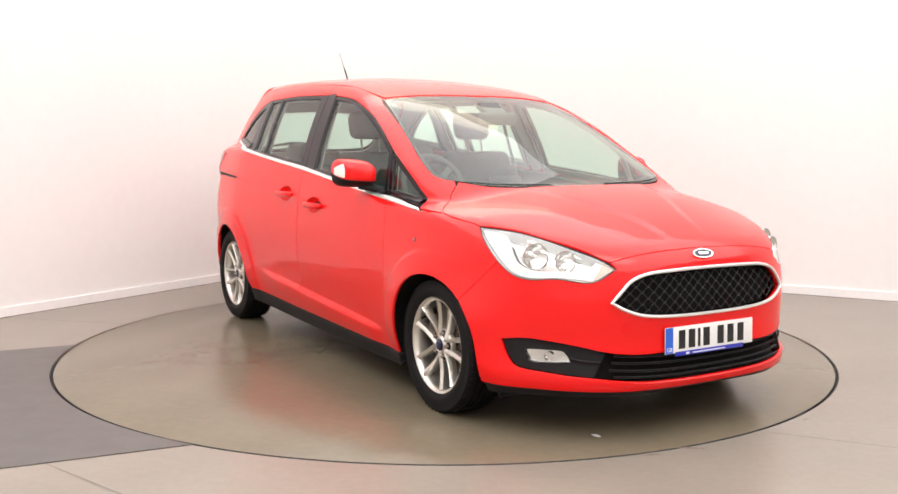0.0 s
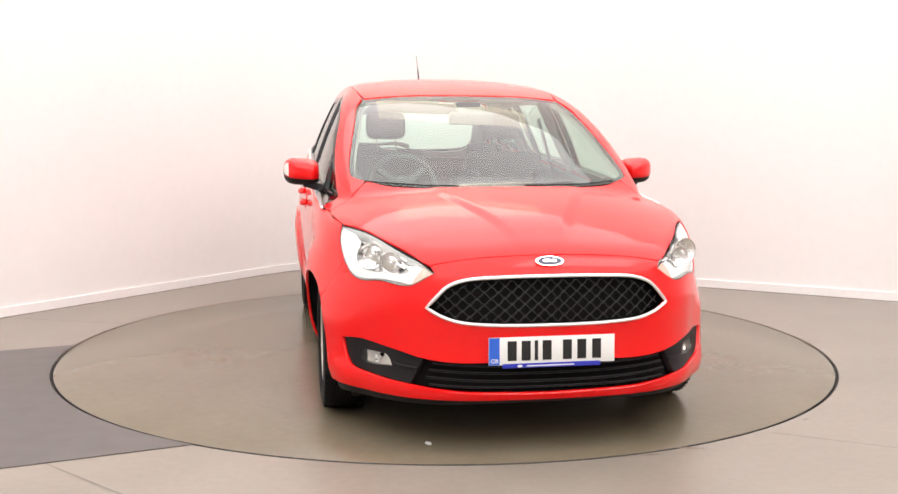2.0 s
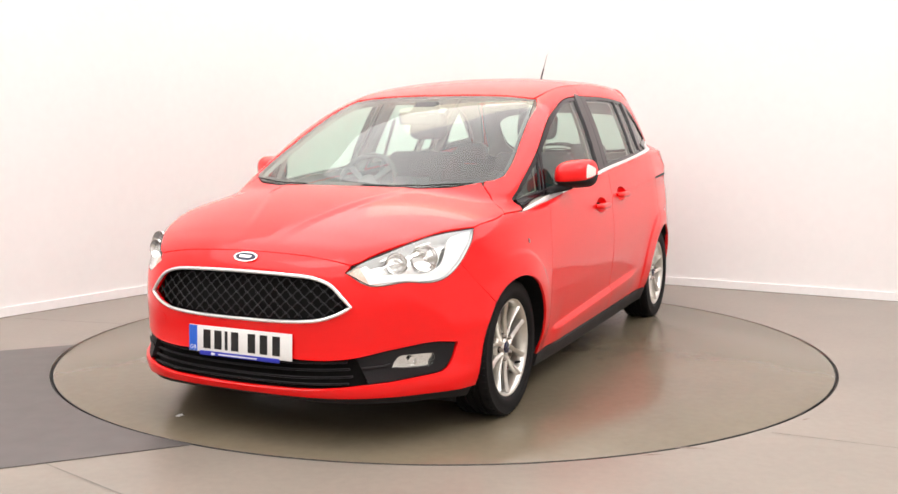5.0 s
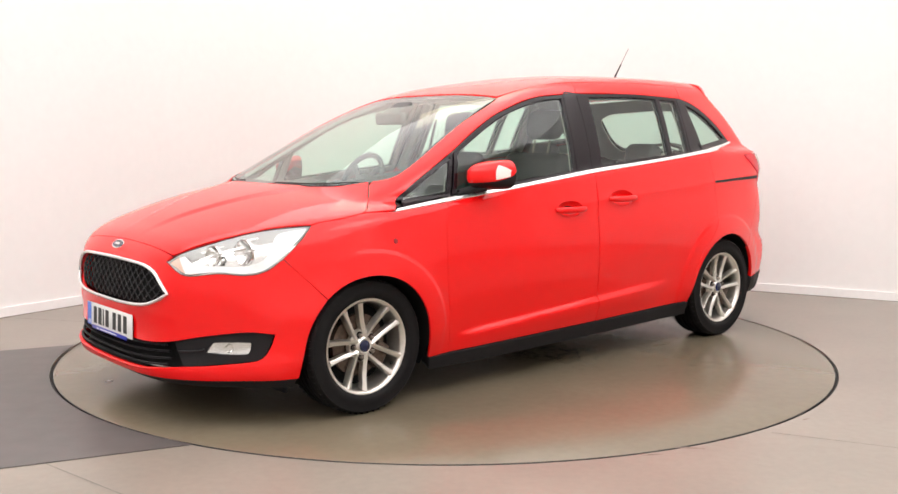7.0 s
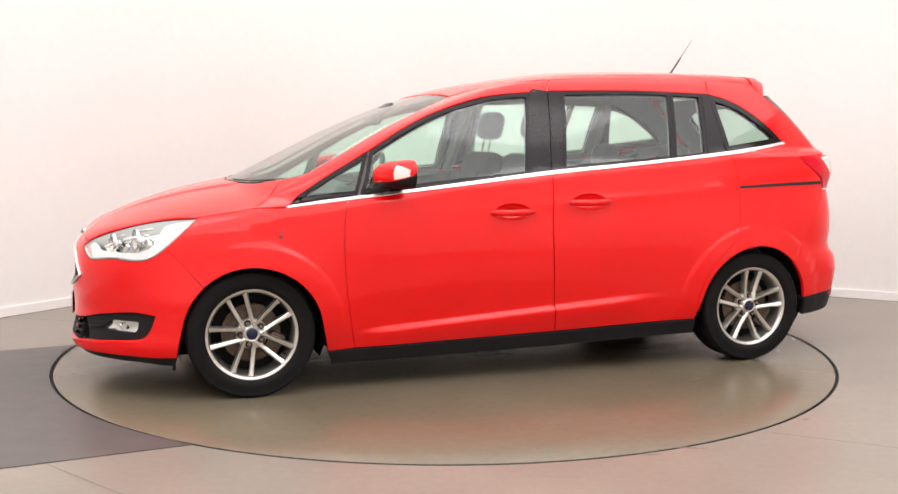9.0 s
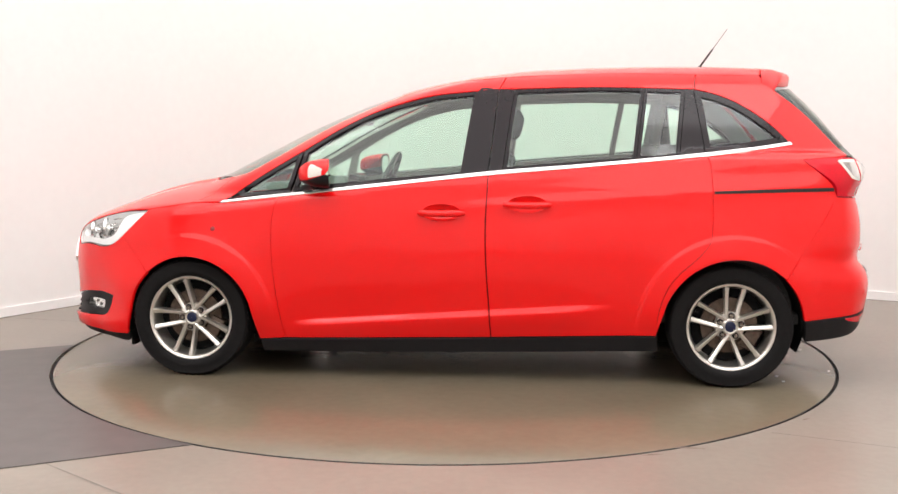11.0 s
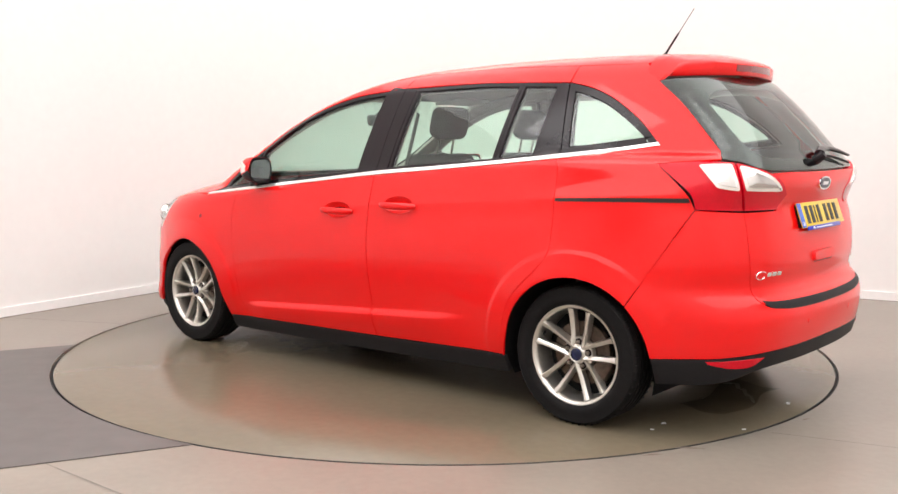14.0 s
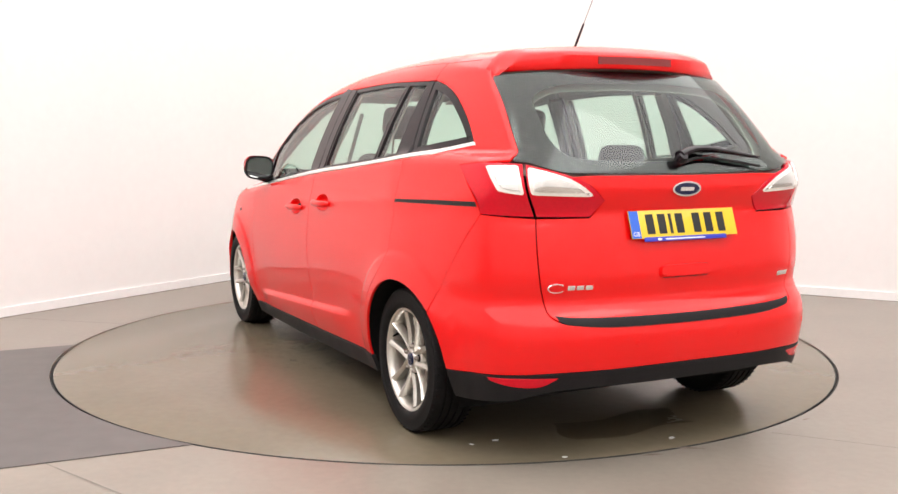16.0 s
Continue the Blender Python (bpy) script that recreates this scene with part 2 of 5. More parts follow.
def studio():
    line = room_outline()
    wall = tagged(link_mesh("wall_back", strip(bmesh.new(), line, 1, -0.05, CEIL + 0.05, 0.15), WALL), "smooth white painted studio wall meeting in a rounded corner", "wall", kind="structure")
    # unseen wall added behind the camera: closes the place and bounces light
    far = [line[-1], Vector((2.0, -9.5, 0)), line[0]]
    tagged(link_mesh("wall_front", strip(bmesh.new(), far, 1, -0.05, CEIL + 0.05, 0.15), BACKWALL), "plain pale unseen wall added to bounce light on the car", "wall", kind="structure")
    tagged(link_mesh("baseboard", strip(bmesh.new(), line, 1, 0.004, 0.070, 0.02, 0.016), SKIRT), "low white painted skirting board along the wall", "skirting", kind="structure")
    tagged(link_mesh("trim_joint", strip(bmesh.new(), line, 1, -0.002, 0.004, 0.02, 0.018), JOINT), "thin dark sealed joint between skirting and floor", "trim", kind="structure")
    bm = bmesh.new()
    add_box(bm, (-14, -14, CEIL), (16, 9, CEIL + 0.15))
    tagged(link_mesh("ceiling", bm, CEILING), "plain white ceiling", "ceiling", kind="structure")
    # the floor, with a round pit for the turntable
    bm = bmesh.new()
    sides, rim = 160, 2.247
    ring = [(rim * math.cos(k * math.tau / sides), rim * math.sin(k * math.tau / sides)) for k in range(sides)]
    outer = [(15 * math.cos(k * math.tau / sides), 15 * math.sin(k * math.tau / sides)) for k in range(sides)]
    A = [bm.verts.new((x, y, 0)) for x, y in ring]
    B = [bm.verts.new((x, y, 0)) for x, y in outer]
    C = [bm.verts.new((x, y, -0.12)) for x, y in ring]
    for k in range(sides):
        j = (k + 1) % sides
        bm.faces.new((A[k], B[k], B[j], A[j]))
        bm.faces.new((C[k], A[k], A[j], C[j]))
    bm.faces.new(C)
    tagged(link_mesh("floor", bm, FLOOR), "beige-grey vinyl studio floor with soft sheen", "floor", kind="structure")
    # the darker strip of vinyl that leads up to the turntable
    d = Vector((0.911, 0.412, 0))
    nrm = Vector((-0.412, 0.911, 0))
    bm = bmesh.new()
    rows = 40
    pts = []
    for k in range(rows + 1):
        s = -1.392 + (0.872 + 1.392) * k / rows
        inner = -math.sqrt(max(2.249**2 - s * s, 0))
        pts.append([nrm * s + d * inner, nrm * s + d * -3.7])
    top = [[bm.verts.new((p.x, p.y, 0.004)) for p in pr] for pr in pts]
    low = [[bm.verts.new((p.x, p.y, -0.002)) for p in pr] for pr in pts]
    for k in range(rows):
        bm.faces.new((top[k][0], top[k + 1][0], top[k + 1][1], top[k][1]))
        bm.faces.new((low[k][0], top[k][0], top[k][1], low[k][1])) if k == 0 else None
    tagged(link_mesh("floor_strip", bm, DARKFLOOR), "dark grey streaked vinyl strip leading to the turntable", "floor", kind="structure")
    # welded joints in the vinyl
    for i, (ax, ay, bx, by) in enumerate(((1.40, -1.82, 3.4, -2.75), (-2.15, 0.62, -3.4, 0.95), (-1.55, -2.22, -0.9, -2.75))):
        a, b = Vector((ax, ay, 0)), Vector((bx, by, 0))
        s = (b - a).normalized().cross(Vector((0, 0, 1))) * 0.003
        bm = bmesh.new()
        bm.faces.new([bm.verts.new((p.x, p.y, 0.0015)) for p in (a - s, b - s, b + s, a + s)])
        tagged(link_mesh("floor_joint", bm, JOINT), "faint welded joint in the vinyl floor", "floor joint", kind="structure")


    # faint scuffs in the floor beside the turntable
    for x, y, long, wide, turn in ((0.83, -2.115, 0.055, 0.011, 12), (1.00, -2.03, 0.075, 0.013, -8), (1.62, -1.62, 0.03, 0.008, 30)):
        bm = bmesh.new()
        ring = [(long * math.cos(k * math.tau / 14) * (0.7 + 0.3 * math.sin(5 * k)), wide * math.sin(k * math.tau / 14) * (0.7 + 0.3 * math.cos(3 * k))) for k in range(14)]
        bm.faces.new([bm.verts.new(pose(x, y, 0.0014, 0, 0, turn) @ Vector((a, b, 0))) for a, b in ring])
        tagged(link_mesh("floor_scuff", bm, SCUFF), "faint brown scuff mark on the vinyl floor", "scuff mark", kind="structure")


studio()


def turntable():
    root = tagged(new("turntable"), "large round beige turntable flush with the floor", "turntable")
    bm = bmesh.new()
    add_lathe(bm, [(0.0001, 0.0), (0.8, 0.0), (1.6, 0.0), (2.2255, 0.0), (2.228, -0.0015)], sides=160)
    part("disc", bm, DISC, root)
    # the disc's side is coloured black to stand for shade in the gap
    bm = bmesh.new()
    add_lathe(bm, [(2.228, -0.0015), (2.231, -0.004), (2.232, -0.1)], sides=160)
    part("disc_edge", bm, GAPBLACK, root, "disc edge coloured black for the shade in the gap")
    bm = bmesh.new()
    add_lathe(bm, [(2.231, -0.012), (2.246, -0.012), (2.246, -0.014), (2.231, -0.014)], sides=160)
    part("rim_seal", bm, GAPBLACK, root, "black rubber seal round the rim")
    return root


disc_thing = turntable()
# ---- the car's form: smooth bounds that are blended into one body ----
# x ahead of the front axle, y to the car's left, z up; both sides alike.
def spline(knots, lo, hi, n=1500):
    """A smooth curve through a few knots, as a function of an array."""
    knots = sorted(knots)
    kx = np.array([k[0] for k in knots], float)
    ky = np.array([k[1] for k in knots], float)
    slope = np.gradient(ky, kx)
    xs = np.linspace(lo, hi, n)
    i = np.clip(np.searchsorted(kx, xs) - 1, 0, len(kx) - 2)
    hgt = kx[i + 1] - kx[i]
    u = (xs - kx[i]) / hgt
    uc = np.clip(u, 0, 1)
    ys = ((2 * uc**3 - 3 * uc**2 + 1) * ky[i] + (uc**3 - 2 * uc**2 + uc) * hgt * slope[i]
          + (3 * uc**2 - 2 * uc**3) * ky[i + 1] + (uc**3 - uc**2) * hgt * slope[i + 1])
    ys = ys + np.where(u > 1, (u - 1) * hgt * slope[i + 1], 0) + np.where(u < 0, u * hgt * slope[i], 0)
    return lambda v: np.interp(v, xs, ys)


def smax(a, b, k):
    d = np.clip(0.5 + 0.5 * (a - b) / k, 0, 1)
    return b + (a - b) * d + k * d * (1 - d)


def smin(a, b, k):
    return -smax(-a, -b, k)


def step(v, a, b):
    u = np.clip((v - a) / (b - a), 0, 1)
    return u * u * (3 - 2 * u)


nose = spline([(0.14, 0.78), (0.20, 0.835), (0.26, 0.86), (0.32, 0.845), (0.42, 0.835), (0.52, 0.84), (0.60, 0.838), (0.68, 0.825), (0.74, 0.805), (0.80, 0.765), (0.86, 0.70)], 0.0, 1.3)
tail = spline([(0.14, -3.42), (0.24, -3.53), (0.34, -3.570), (0.44, -3.592), (0.53, -3.594), (0.575, -3.578), (0.62, -3.54), (0.72, -3.545), (0.82, -3.54), (0.9, -3.525), (0.97, -3.508), (1.02, -3.525), (1.06, -3.535), (1.10, -3.525), (1.2, -3.47), (1.4, -3.32)], 0.0, 1.7)
flank = spline([(0.12, 0.83), (0.22, 0.85), (0.30, 0.868), (0.40, 0.885), (0.55, 0.9), (0.68, 0.905), (0.82, 0.897), (0.94, 0.88), (1.05, 0.858), (1.15, 0.83), (1.25, 0.79)], 0.0, 1.5)
bonnet = spline([(-0.9, 1.13), (-0.4, 1.08), (-0.15, 1.055), (0.0, 1.035), (0.24, 0.99), (0.45, 0.93), (0.62, 0.87), (0.74, 0.815), (0.82, 0.76), (0.9, 0.68)], -4.0, 1.0)
belt = spline([(0.0, 0.90), (-0.18, 0.92), (-0.9, 1.0), (-1.55, 1.075), (-2.49, 1.16), (-3.0, 1.222), (-3.6, 1.27)], -4.0, 1.0)
screen = spline([(0.98, 0.09), (1.035, -0.01), (1.184, -0.30), (1.347, -0.64), (1.478, -0.98), (1.55, -1.22), (1.62, -1.6)], 0.7, 1.8)
roofline = spline([(-0.6, 1.45), (-0.9, 1.52), (-1.2, 1.577), (-1.5, 1.613), (-2.0, 1.643), (-2.5, 1.652), (-3.0, 1.64), (-3.3, 1.615), (-3.6, 1.57)], -4.0, 0.5)
backlight = spline([(0.8, -3.38), (0.95, -3.44), (1.04, -3.50), (1.10, -3.526), (1.2, -3.465), (1.3, -3.395), (1.4, -3.315), (1.5, -3.215), (1.6, -3.10)], 0.8, 1.8)


def shoulder(x):
    return 0.926 - 0.066 * (x + 1.76)


def half_width(x, z):
    """Half the width of the lower body, with the swelling over the wheels and the crease low on the doors."""
    w = flank(z) - 0.03 * step(x, -0.5, 0.3) * step(z, 0.6, 0.95) - 0.068 * step(x, -2.55, -3.5)
    for axle, size in ((0.0, 0.455), (-2.788, 0.475)):
        r = np.hypot(x - axle, z - 0.30)
        swell = 0.026 if axle == 0.0 else 0.022
        w = w + swell * np.exp(-(np.maximum(r - 0.335, 0) / 0.125) ** 2) * step(z, 0.10, 0.34)
        # the raised shoulder round the arch
        w = w + 0.008 * step(r, size + 0.010, size - 0.020) * step(z, 0.15, 0.4) * step(z, 0.86, 0.70)
    # the scooped crease low on the doors
    zc = 0.300 + 0.070 * np.clip(-(x + 0.55), 0, 2)
    fade = step(x, -0.50, -0.70) * step(x, -2.25, -1.9)
    w = w + fade * (0.016 * step(z, zc + 0.006, zc - 0.022) * step(z, zc - 0.17, zc - 0.03) - 0.008 * step(z, zc - 0.004, zc + 0.012) * step(z, zc + 0.22, zc + 0.02))
    # shoulder crease under the windows, running through the handles to the tail lamps
    d = z - shoulder(x)
    return w + step(x, -0.8, -2.0) * (0.006 - 0.15 * np.sqrt(d * d + 0.005**2)) * np.exp(-(d / 0.085) ** 2)


def bonnet_crease(x):
    return 0.10 + 0.26 * step(x, 0.75, -0.1)


def lower_body(x, y, z):
    y = np.abs(y)
    side = y - half_width(x, z)
    front = (x - nose(z) + 0.80 * (y / 0.92) ** 4.3 - 0.12 * step(y, 0.70, 0.90) * step(z, 0.68, 0.45)) / np.sqrt(1 + (4.3 * 0.80 / 0.92 * (y / 0.92) ** 3.3) ** 2)
    back = (tail(z) + 0.26 * (y / 0.88) ** 7 + 0.13 * y * y - x) / np.sqrt(1 + (0.26 * y + 2.6 * (y / 0.88) ** 6) ** 2)
    ridge = 0.010 * step(x, 0.78, 0.45) * step(y, bonnet_crease(x) + 0.042, bonnet_crease(x) - 0.022) * step(x, -0.4, 0.0)
    top_hood = bonnet(x) - 0.10 * (y / 0.8) ** 2.6 - 0.012 + ridge
    top = z - np.where(x > -0.3, top_hood, top_hood + (np.minimum(belt(x) + 0.01, 1.19) - top_hood) * step(x, -0.3, -0.6))
    f = smax(side, front, 0.05)
    f = smax(f, back, 0.07)
    f = smax(f, top / 1.1, 0.045)
    return smax(f, 0.13 - z, 0.02)


def upper_body(x, y, z):
    y = np.abs(y)
    h = np.maximum(z - 1.07, -0.07)
    w = 0.838 - 0.28 * h - 0.30 * h * np.abs(h) - 0.10 * np.clip((x + 1.05) / 0.85, 0, 2) ** 2 - 0.092 * np.clip((-2.2 - x) / 0.9, 0, 2) ** 2
    side = (y - w) / 1.06
    front = (x - screen(z) + 0.20 * (y / 0.7) ** 3) / 2.3
    back = (backlight(z) + (0.068 + 0.26 * np.clip(z - 1.17, -0.1, 0.4)) * (y / 0.6) ** 3 - x) / 1.5
    roof = z - roofline(x) + 0.045 * (y / 0.6) ** 2.4
    f = smax(side, front, 0.04)
    f = smax(f, roof, 0.075)
    f = smax(f, back, 0.045)
    return smax(f, 0.8 - z, 0.02)


def body(x, y, z):
    return smin(lower_body(x, y, z), upper_body(x, y, z), 0.02)


def meet(o, d, far=3.0, n=90, cuts=13):
    """Where rays o + t d first enter the body: places and outward normals."""
    o, d = np.asarray(o, float), np.asarray(d, float)
    lo = np.zeros(len(o))
    hi = np.full(len(o), far * 0.5)
    found = np.zeros(len(o), bool)
    last = np.zeros(len(o))
    for k in range(1, n + 1):
        t = np.full(len(o), far * k / n)
        p = o + d * t[:, None]
        inside = body(*p.T) < 0
        fresh = inside & ~found
        lo[fresh], hi[fresh] = last[fresh], t[fresh]
        found |= inside
        last = t
        if found.all():
            break
    for _ in range(cuts):
        mid = 0.5 * (lo + hi)
        inside = body(*(o + d * mid[:, None]).T) < 0
        hi = np.where(inside, mid, hi)
        lo = np.where(inside, lo, mid)
    p = o + d * (0.5 * (lo + hi))[:, None]
    e = 0.004
    g = np.stack([body(p[:, 0] + e, p[:, 1], p[:, 2]) - body(p[:, 0] - e, p[:, 1], p[:, 2]),
                  body(p[:, 0], p[:, 1] + e, p[:, 2]) - body(p[:, 0], p[:, 1] - e, p[:, 2]),
                  body(p[:, 0], p[:, 1], p[:, 2] + e) - body(p[:, 0], p[:, 1], p[:, 2] - e)], 1)
    g /= np.maximum(np.linalg.norm(g, axis=1), 1e-9)[:, None]
    return p, g


AXIS_F, AXIS_R, ROUND = 0.0, -2.85, 0.85


def rays(kind, uv):
    """Rays on to the body from a sheet: side (x, z), top (x, y), front and rear (arc, z) round an upright axis; and how far they go."""
    u, v = uv[:, 0], uv[:, 1]
    one, nil = np.ones(len(u)), np.zeros(len(u))
    if kind == "side":
        return np.stack([u, 1.02 * one, v], 1), np.stack([nil, -one, nil], 1), 0.75, 18
    if kind == "top":
        return np.stack([u, v, 1.72 * one], 1), np.stack([nil, nil, -one], 1), 1.1, 28
    ang, sgn, ax = u / ROUND, (1 if kind == "front" else -1), (AXIS_F if kind == "front" else AXIS_R)
    d = np.stack([sgn * np.cos(ang), np.sin(ang), nil], 1)
    return np.stack([ax + nil, nil, v], 1) + d * 1.12, -d, 0.9, 24


def skin(kind, uv):
    o, d, far, n = rays(kind, np.asarray(uv, float).reshape(-1, 2))
    return meet(o, d, far, n)


def flat(kind, p):
    """The sheet's numbers for a place on the body."""
    if kind == "side":
        return p[0], p[2]
    if kind == "top":
        return p[0], p[1]
    sgn, ax = (1 if kind == "front" else -1), (AXIS_F if kind == "front" else AXIS_R)
    return math.atan2(p[1], sgn * (p[0] - ax)) * ROUND, p[2]
from mathutils.geometry import delaunay_2d_cdt


# ---- panels: outlines laid on the body ----
def curve(pts, closed=True, pitch=0.025):
    """A smooth line through points; a point with a third number is a sharp corner."""
    n = len(pts)
    out = []
    last = n if closed else n - 1
    get = lambda i: np.array(pts[i % n][:2], float) if closed else np.array(pts[min(max(i, 0), n - 1)][:2], float)
    sharp = lambda i: len(pts[i % n]) > 2 or (not closed and i % n in (0, n - 1))
    for i in range(last):
        p1, p2 = get(i), get(i + 1)
        m1 = (p2 - p1) if sharp(i) else (p2 - get(i - 1)) * 0.5
        m2 = (p2 - p1) if sharp(i + 1) else (get(i + 2) - p1) * 0.5
        span = np.linalg.norm(p2 - p1)
        lim = 1.2 * span
        for m in (m1, m2):
            k = np.linalg.norm(m)
            if k > lim:
                m *= lim / k
        steps = max(1, int(math.ceil(span / pitch)))
        for k in range(steps):
            u = k / steps
            out.append((2 * u**3 - 3 * u**2 + 1) * p1 + (u**3 - 2 * u**2 + u) * m1 + (3 * u**2 - 2 * u**3) * p2 + (u**3 - u**2) * m2)
    if not closed:
        out.append(get(n - 1))
    return [tuple(p) for p in out]


def area(poly):
    return 0.5 * sum(a[0] * b[1] - b[0] * a[1] for a, b in zip(poly, poly[1:] + poly[:1]))


def inset(poly, d):
    """The outline moved inwards by d (outwards if d is negative)."""
    if not d:
        return list(poly)
    s = 1 if area(poly) > 0 else -1
    n = len(poly)
    out = []
    for i in range(n):
        a, b, c = np.array(poly[i - 1]), np.array(poly[i]), np.array(poly[(i + 1) % n])
        e1, e2 = (b - a) / max(np.linalg.norm(b - a), 1e-9), (c - b) / max(np.linalg.norm(c - b), 1e-9)
        n1, n2 = np.array((-e1[1], e1[0])) * s, np.array((-e2[1], e2[0])) * s
        m = n1 + n2
        k = max(np.dot(m, n1), 0.45)
        out.append(tuple(b + m / k * d))
    return out


def within(poly, pts):
    """Which points lie inside an outline."""
    p = np.asarray(pts, float)
    a = np.asarray(poly, float)
    b = np.roll(a, -1, 0)
    hit = np.zeros(len(p), bool)
    for (ax, ay), (bx, by) in zip(a, b):
        if ay == by:
            continue
        cross = (ay > p[:, 1]) != (by > p[:, 1])
        hit ^= cross & (p[:, 0] < (bx - ax) * (p[:, 1] - ay) / (by - ay) + ax)
    return hit


def fill(loops, res, guides=()):
    """Triangles over the first outline less the others, with edges along guide lines: points and faces."""
    outer = np.asarray(loops[0])
    lo, hi = outer.min(0), outer.max(0)
    gu, gv = np.meshgrid(np.arange(lo[0] + res / 2, hi[0], res), np.arange(lo[1] + res / 2, hi[1], res))
    grid = np.stack([gu.ravel(), gv.ravel()], 1)
    ok = within(loops[0], grid)
    for h in loops[1:]:
        ok &= ~within(h, grid)
    grid = grid[ok]
    rim = np.concatenate([np.asarray(lp) for lp in loops])
    runs = []
    for g in guides:
        g = np.asarray(g, float)
        ok = within(loops[0], g)
        for h in loops[1:]:
            ok &= ~within(h, g)
        ok &= np.array([np.min((rim[:, 0] - a) ** 2 + (rim[:, 1] - b) ** 2) > 0.007**2 for a, b in g])
        run = []
        for q, good in zip(list(g) + [None], list(ok) + [False]):
            if good:
                run.append(q)
            else:
                if len(run) > 1:
                    runs.append(np.array(run))
                run = []
    rim = np.concatenate([rim] + runs)
    if len(grid):
        near = np.array([np.min((rim[:, 0] - g[0]) ** 2 + (rim[:, 1] - g[1]) ** 2) for g in grid])
        grid = grid[near > (0.4 * res) ** 2]
    pts = [Vector(p) for p in rim] + [Vector(p) for p in grid]
    edges, at = [], 0
    for lp in loops:
        n = len(lp)
        edges += [(at + k, at + (k + 1) % n) for k in range(n)]
        at += n
    for r in runs:
        edges += [(at + k, at + k + 1) for k in range(len(r) - 1)]
        at += len(r)
    vs, _, fs, *_ = delaunay_2d_cdt(pts, edges, [], 0, 1e-7)
    vs = np.array([tuple(v) for v in vs])
    fs = np.array([f for f in fs if len(f) == 3])
    mid = vs[fs].mean(1)
    keep = within(loops[0], mid)
    for h in loops[1:]:
        keep &= ~within(h, mid)
    return vs, fs[keep]


OFF = Vector((1.26, 0.063, 0.0))


def under(ob, parent):
    ob.parent = parent
    if parent is CAR:
        ob.location = OFF
    return ob


def carpart(name, bm, mat, parent, label=""):
    return under(link_mesh(name, bm, mat, None, label), parent)


def panel(name, kind, outline, mat, parent, off=0.0, thick=0.012, gap=0.0015, res=0.035, holes=(), mirror=False, label="", warp=None, guides=()):
    """A sheet of the body inside an outline, with turned-in edges and true body normals."""
    outer = inset(outline, gap)
    inner = [inset(h, -gap) for h in holes]
    loops = [outer if area(outer) > 0 else outer[::-1]] + [h if area(h) < 0 else h[::-1] for h in inner]
    pts, tris = fill(loops, res, guides)
    faces = [list(map(int, f)) for f in tris]
    uv = [tuple(p) for p in pts]
    n0 = len(uv)
    for lp in loops:
        uv += lp
    p, g = skin(kind, uv)
    shift = off if warp is None else off + warp(p)[:, None]
    face_p = p + g * shift
    verts, norms = list(face_p[:n0]), list(g[:n0])
    at = n0
    for lp in loops:
        m = len(lp)
        ring, nr = face_p[at:at + m], g[at:at + m]
        at += m
        tang = np.roll(ring, -1, 0) - np.roll(ring, 1, 0)
        side = np.cross(tang, nr)
        side /= np.maximum(np.linalg.norm(side, axis=1), 1e-9)[:, None]
        if kind in ("rear", "side"):
            side = -side
        base = len(verts)
        verts += list(ring) + list(ring - nr * thick)
        norms += list(nr * 0.6 + side * 0.8) + list(side)
        for i in range(m):
            j = (i + 1) % m
            faces.append([base + i, base + m + i, base + m + j, base + j])
    verts, norms = np.array(verts), np.array(norms)
    # face the body's outside
    for q, f in enumerate(faces):
        w = verts[f] - verts[f[0]]
        nn = np.cross(w[1:-1], w[2:]).sum(0)
        if np.dot(nn, norms[f].sum(0)) < 0:
            faces[q] = f[::-1]
    if mirror:
        verts = verts * np.array([1, -1, 1])
        norms = norms * np.array([1, -1, 1])
        faces = [f[::-1] for f in faces]
    me = bpy.data.meshes.new(name)
    me.from_pydata(verts.tolist(), [], faces)
    me.polygons.foreach_set("use_smooth", [True] * len(faces))
    me.update()
    norms /= np.maximum(np.linalg.norm(norms, axis=1), 1e-9)[:, None]
    me.normals_split_custom_set_from_vertices(norms.tolist())
    me.materials.append(mat)
    ob = new(name, me)
    if label:
        ob["label"] = label
    return under(ob, parent)


def ring_panel(name, kind, outline, width, mat, parent, **more):
    """A frame of a given width inside an outline."""
    return panel(name, kind, outline, mat, parent, holes=[inset(outline, width)], **more)


def both(half):
    """A closed outline over the middle from its left half, top to bottom."""
    return list(half) + [(-p[0], *p[1:]) for p in half[::-1] if abs(p[0]) > 1e-6]


def skin_line(kind, pts, off=0.0, mirror=False):
    p, g = skin(kind, pts)
    q = p + g * off
    if mirror:
        q = q * np.array([1, -1, 1])
    return [Vector(v) for v in q]


def place_on(kind, uv, off=0.0, mirror=False):
    """A frame on the body: its z out of the surface, its y upwards along it."""
    p, g = skin(kind, [uv])
    p, z = Vector(p[0] + g[0] * off), Vector(g[0])
    if mirror:
        p.y, z.y = -p.y, -z.y
    x = Vector((0, 0, 1)).cross(z).normalized()
    y = z.cross(x)
    return Matrix(((x.x, y.x, z.x, p.x), (x.y, y.y, z.y, p.y), (x.z, y.z, z.z, p.z), (0, 0, 0, 1)))
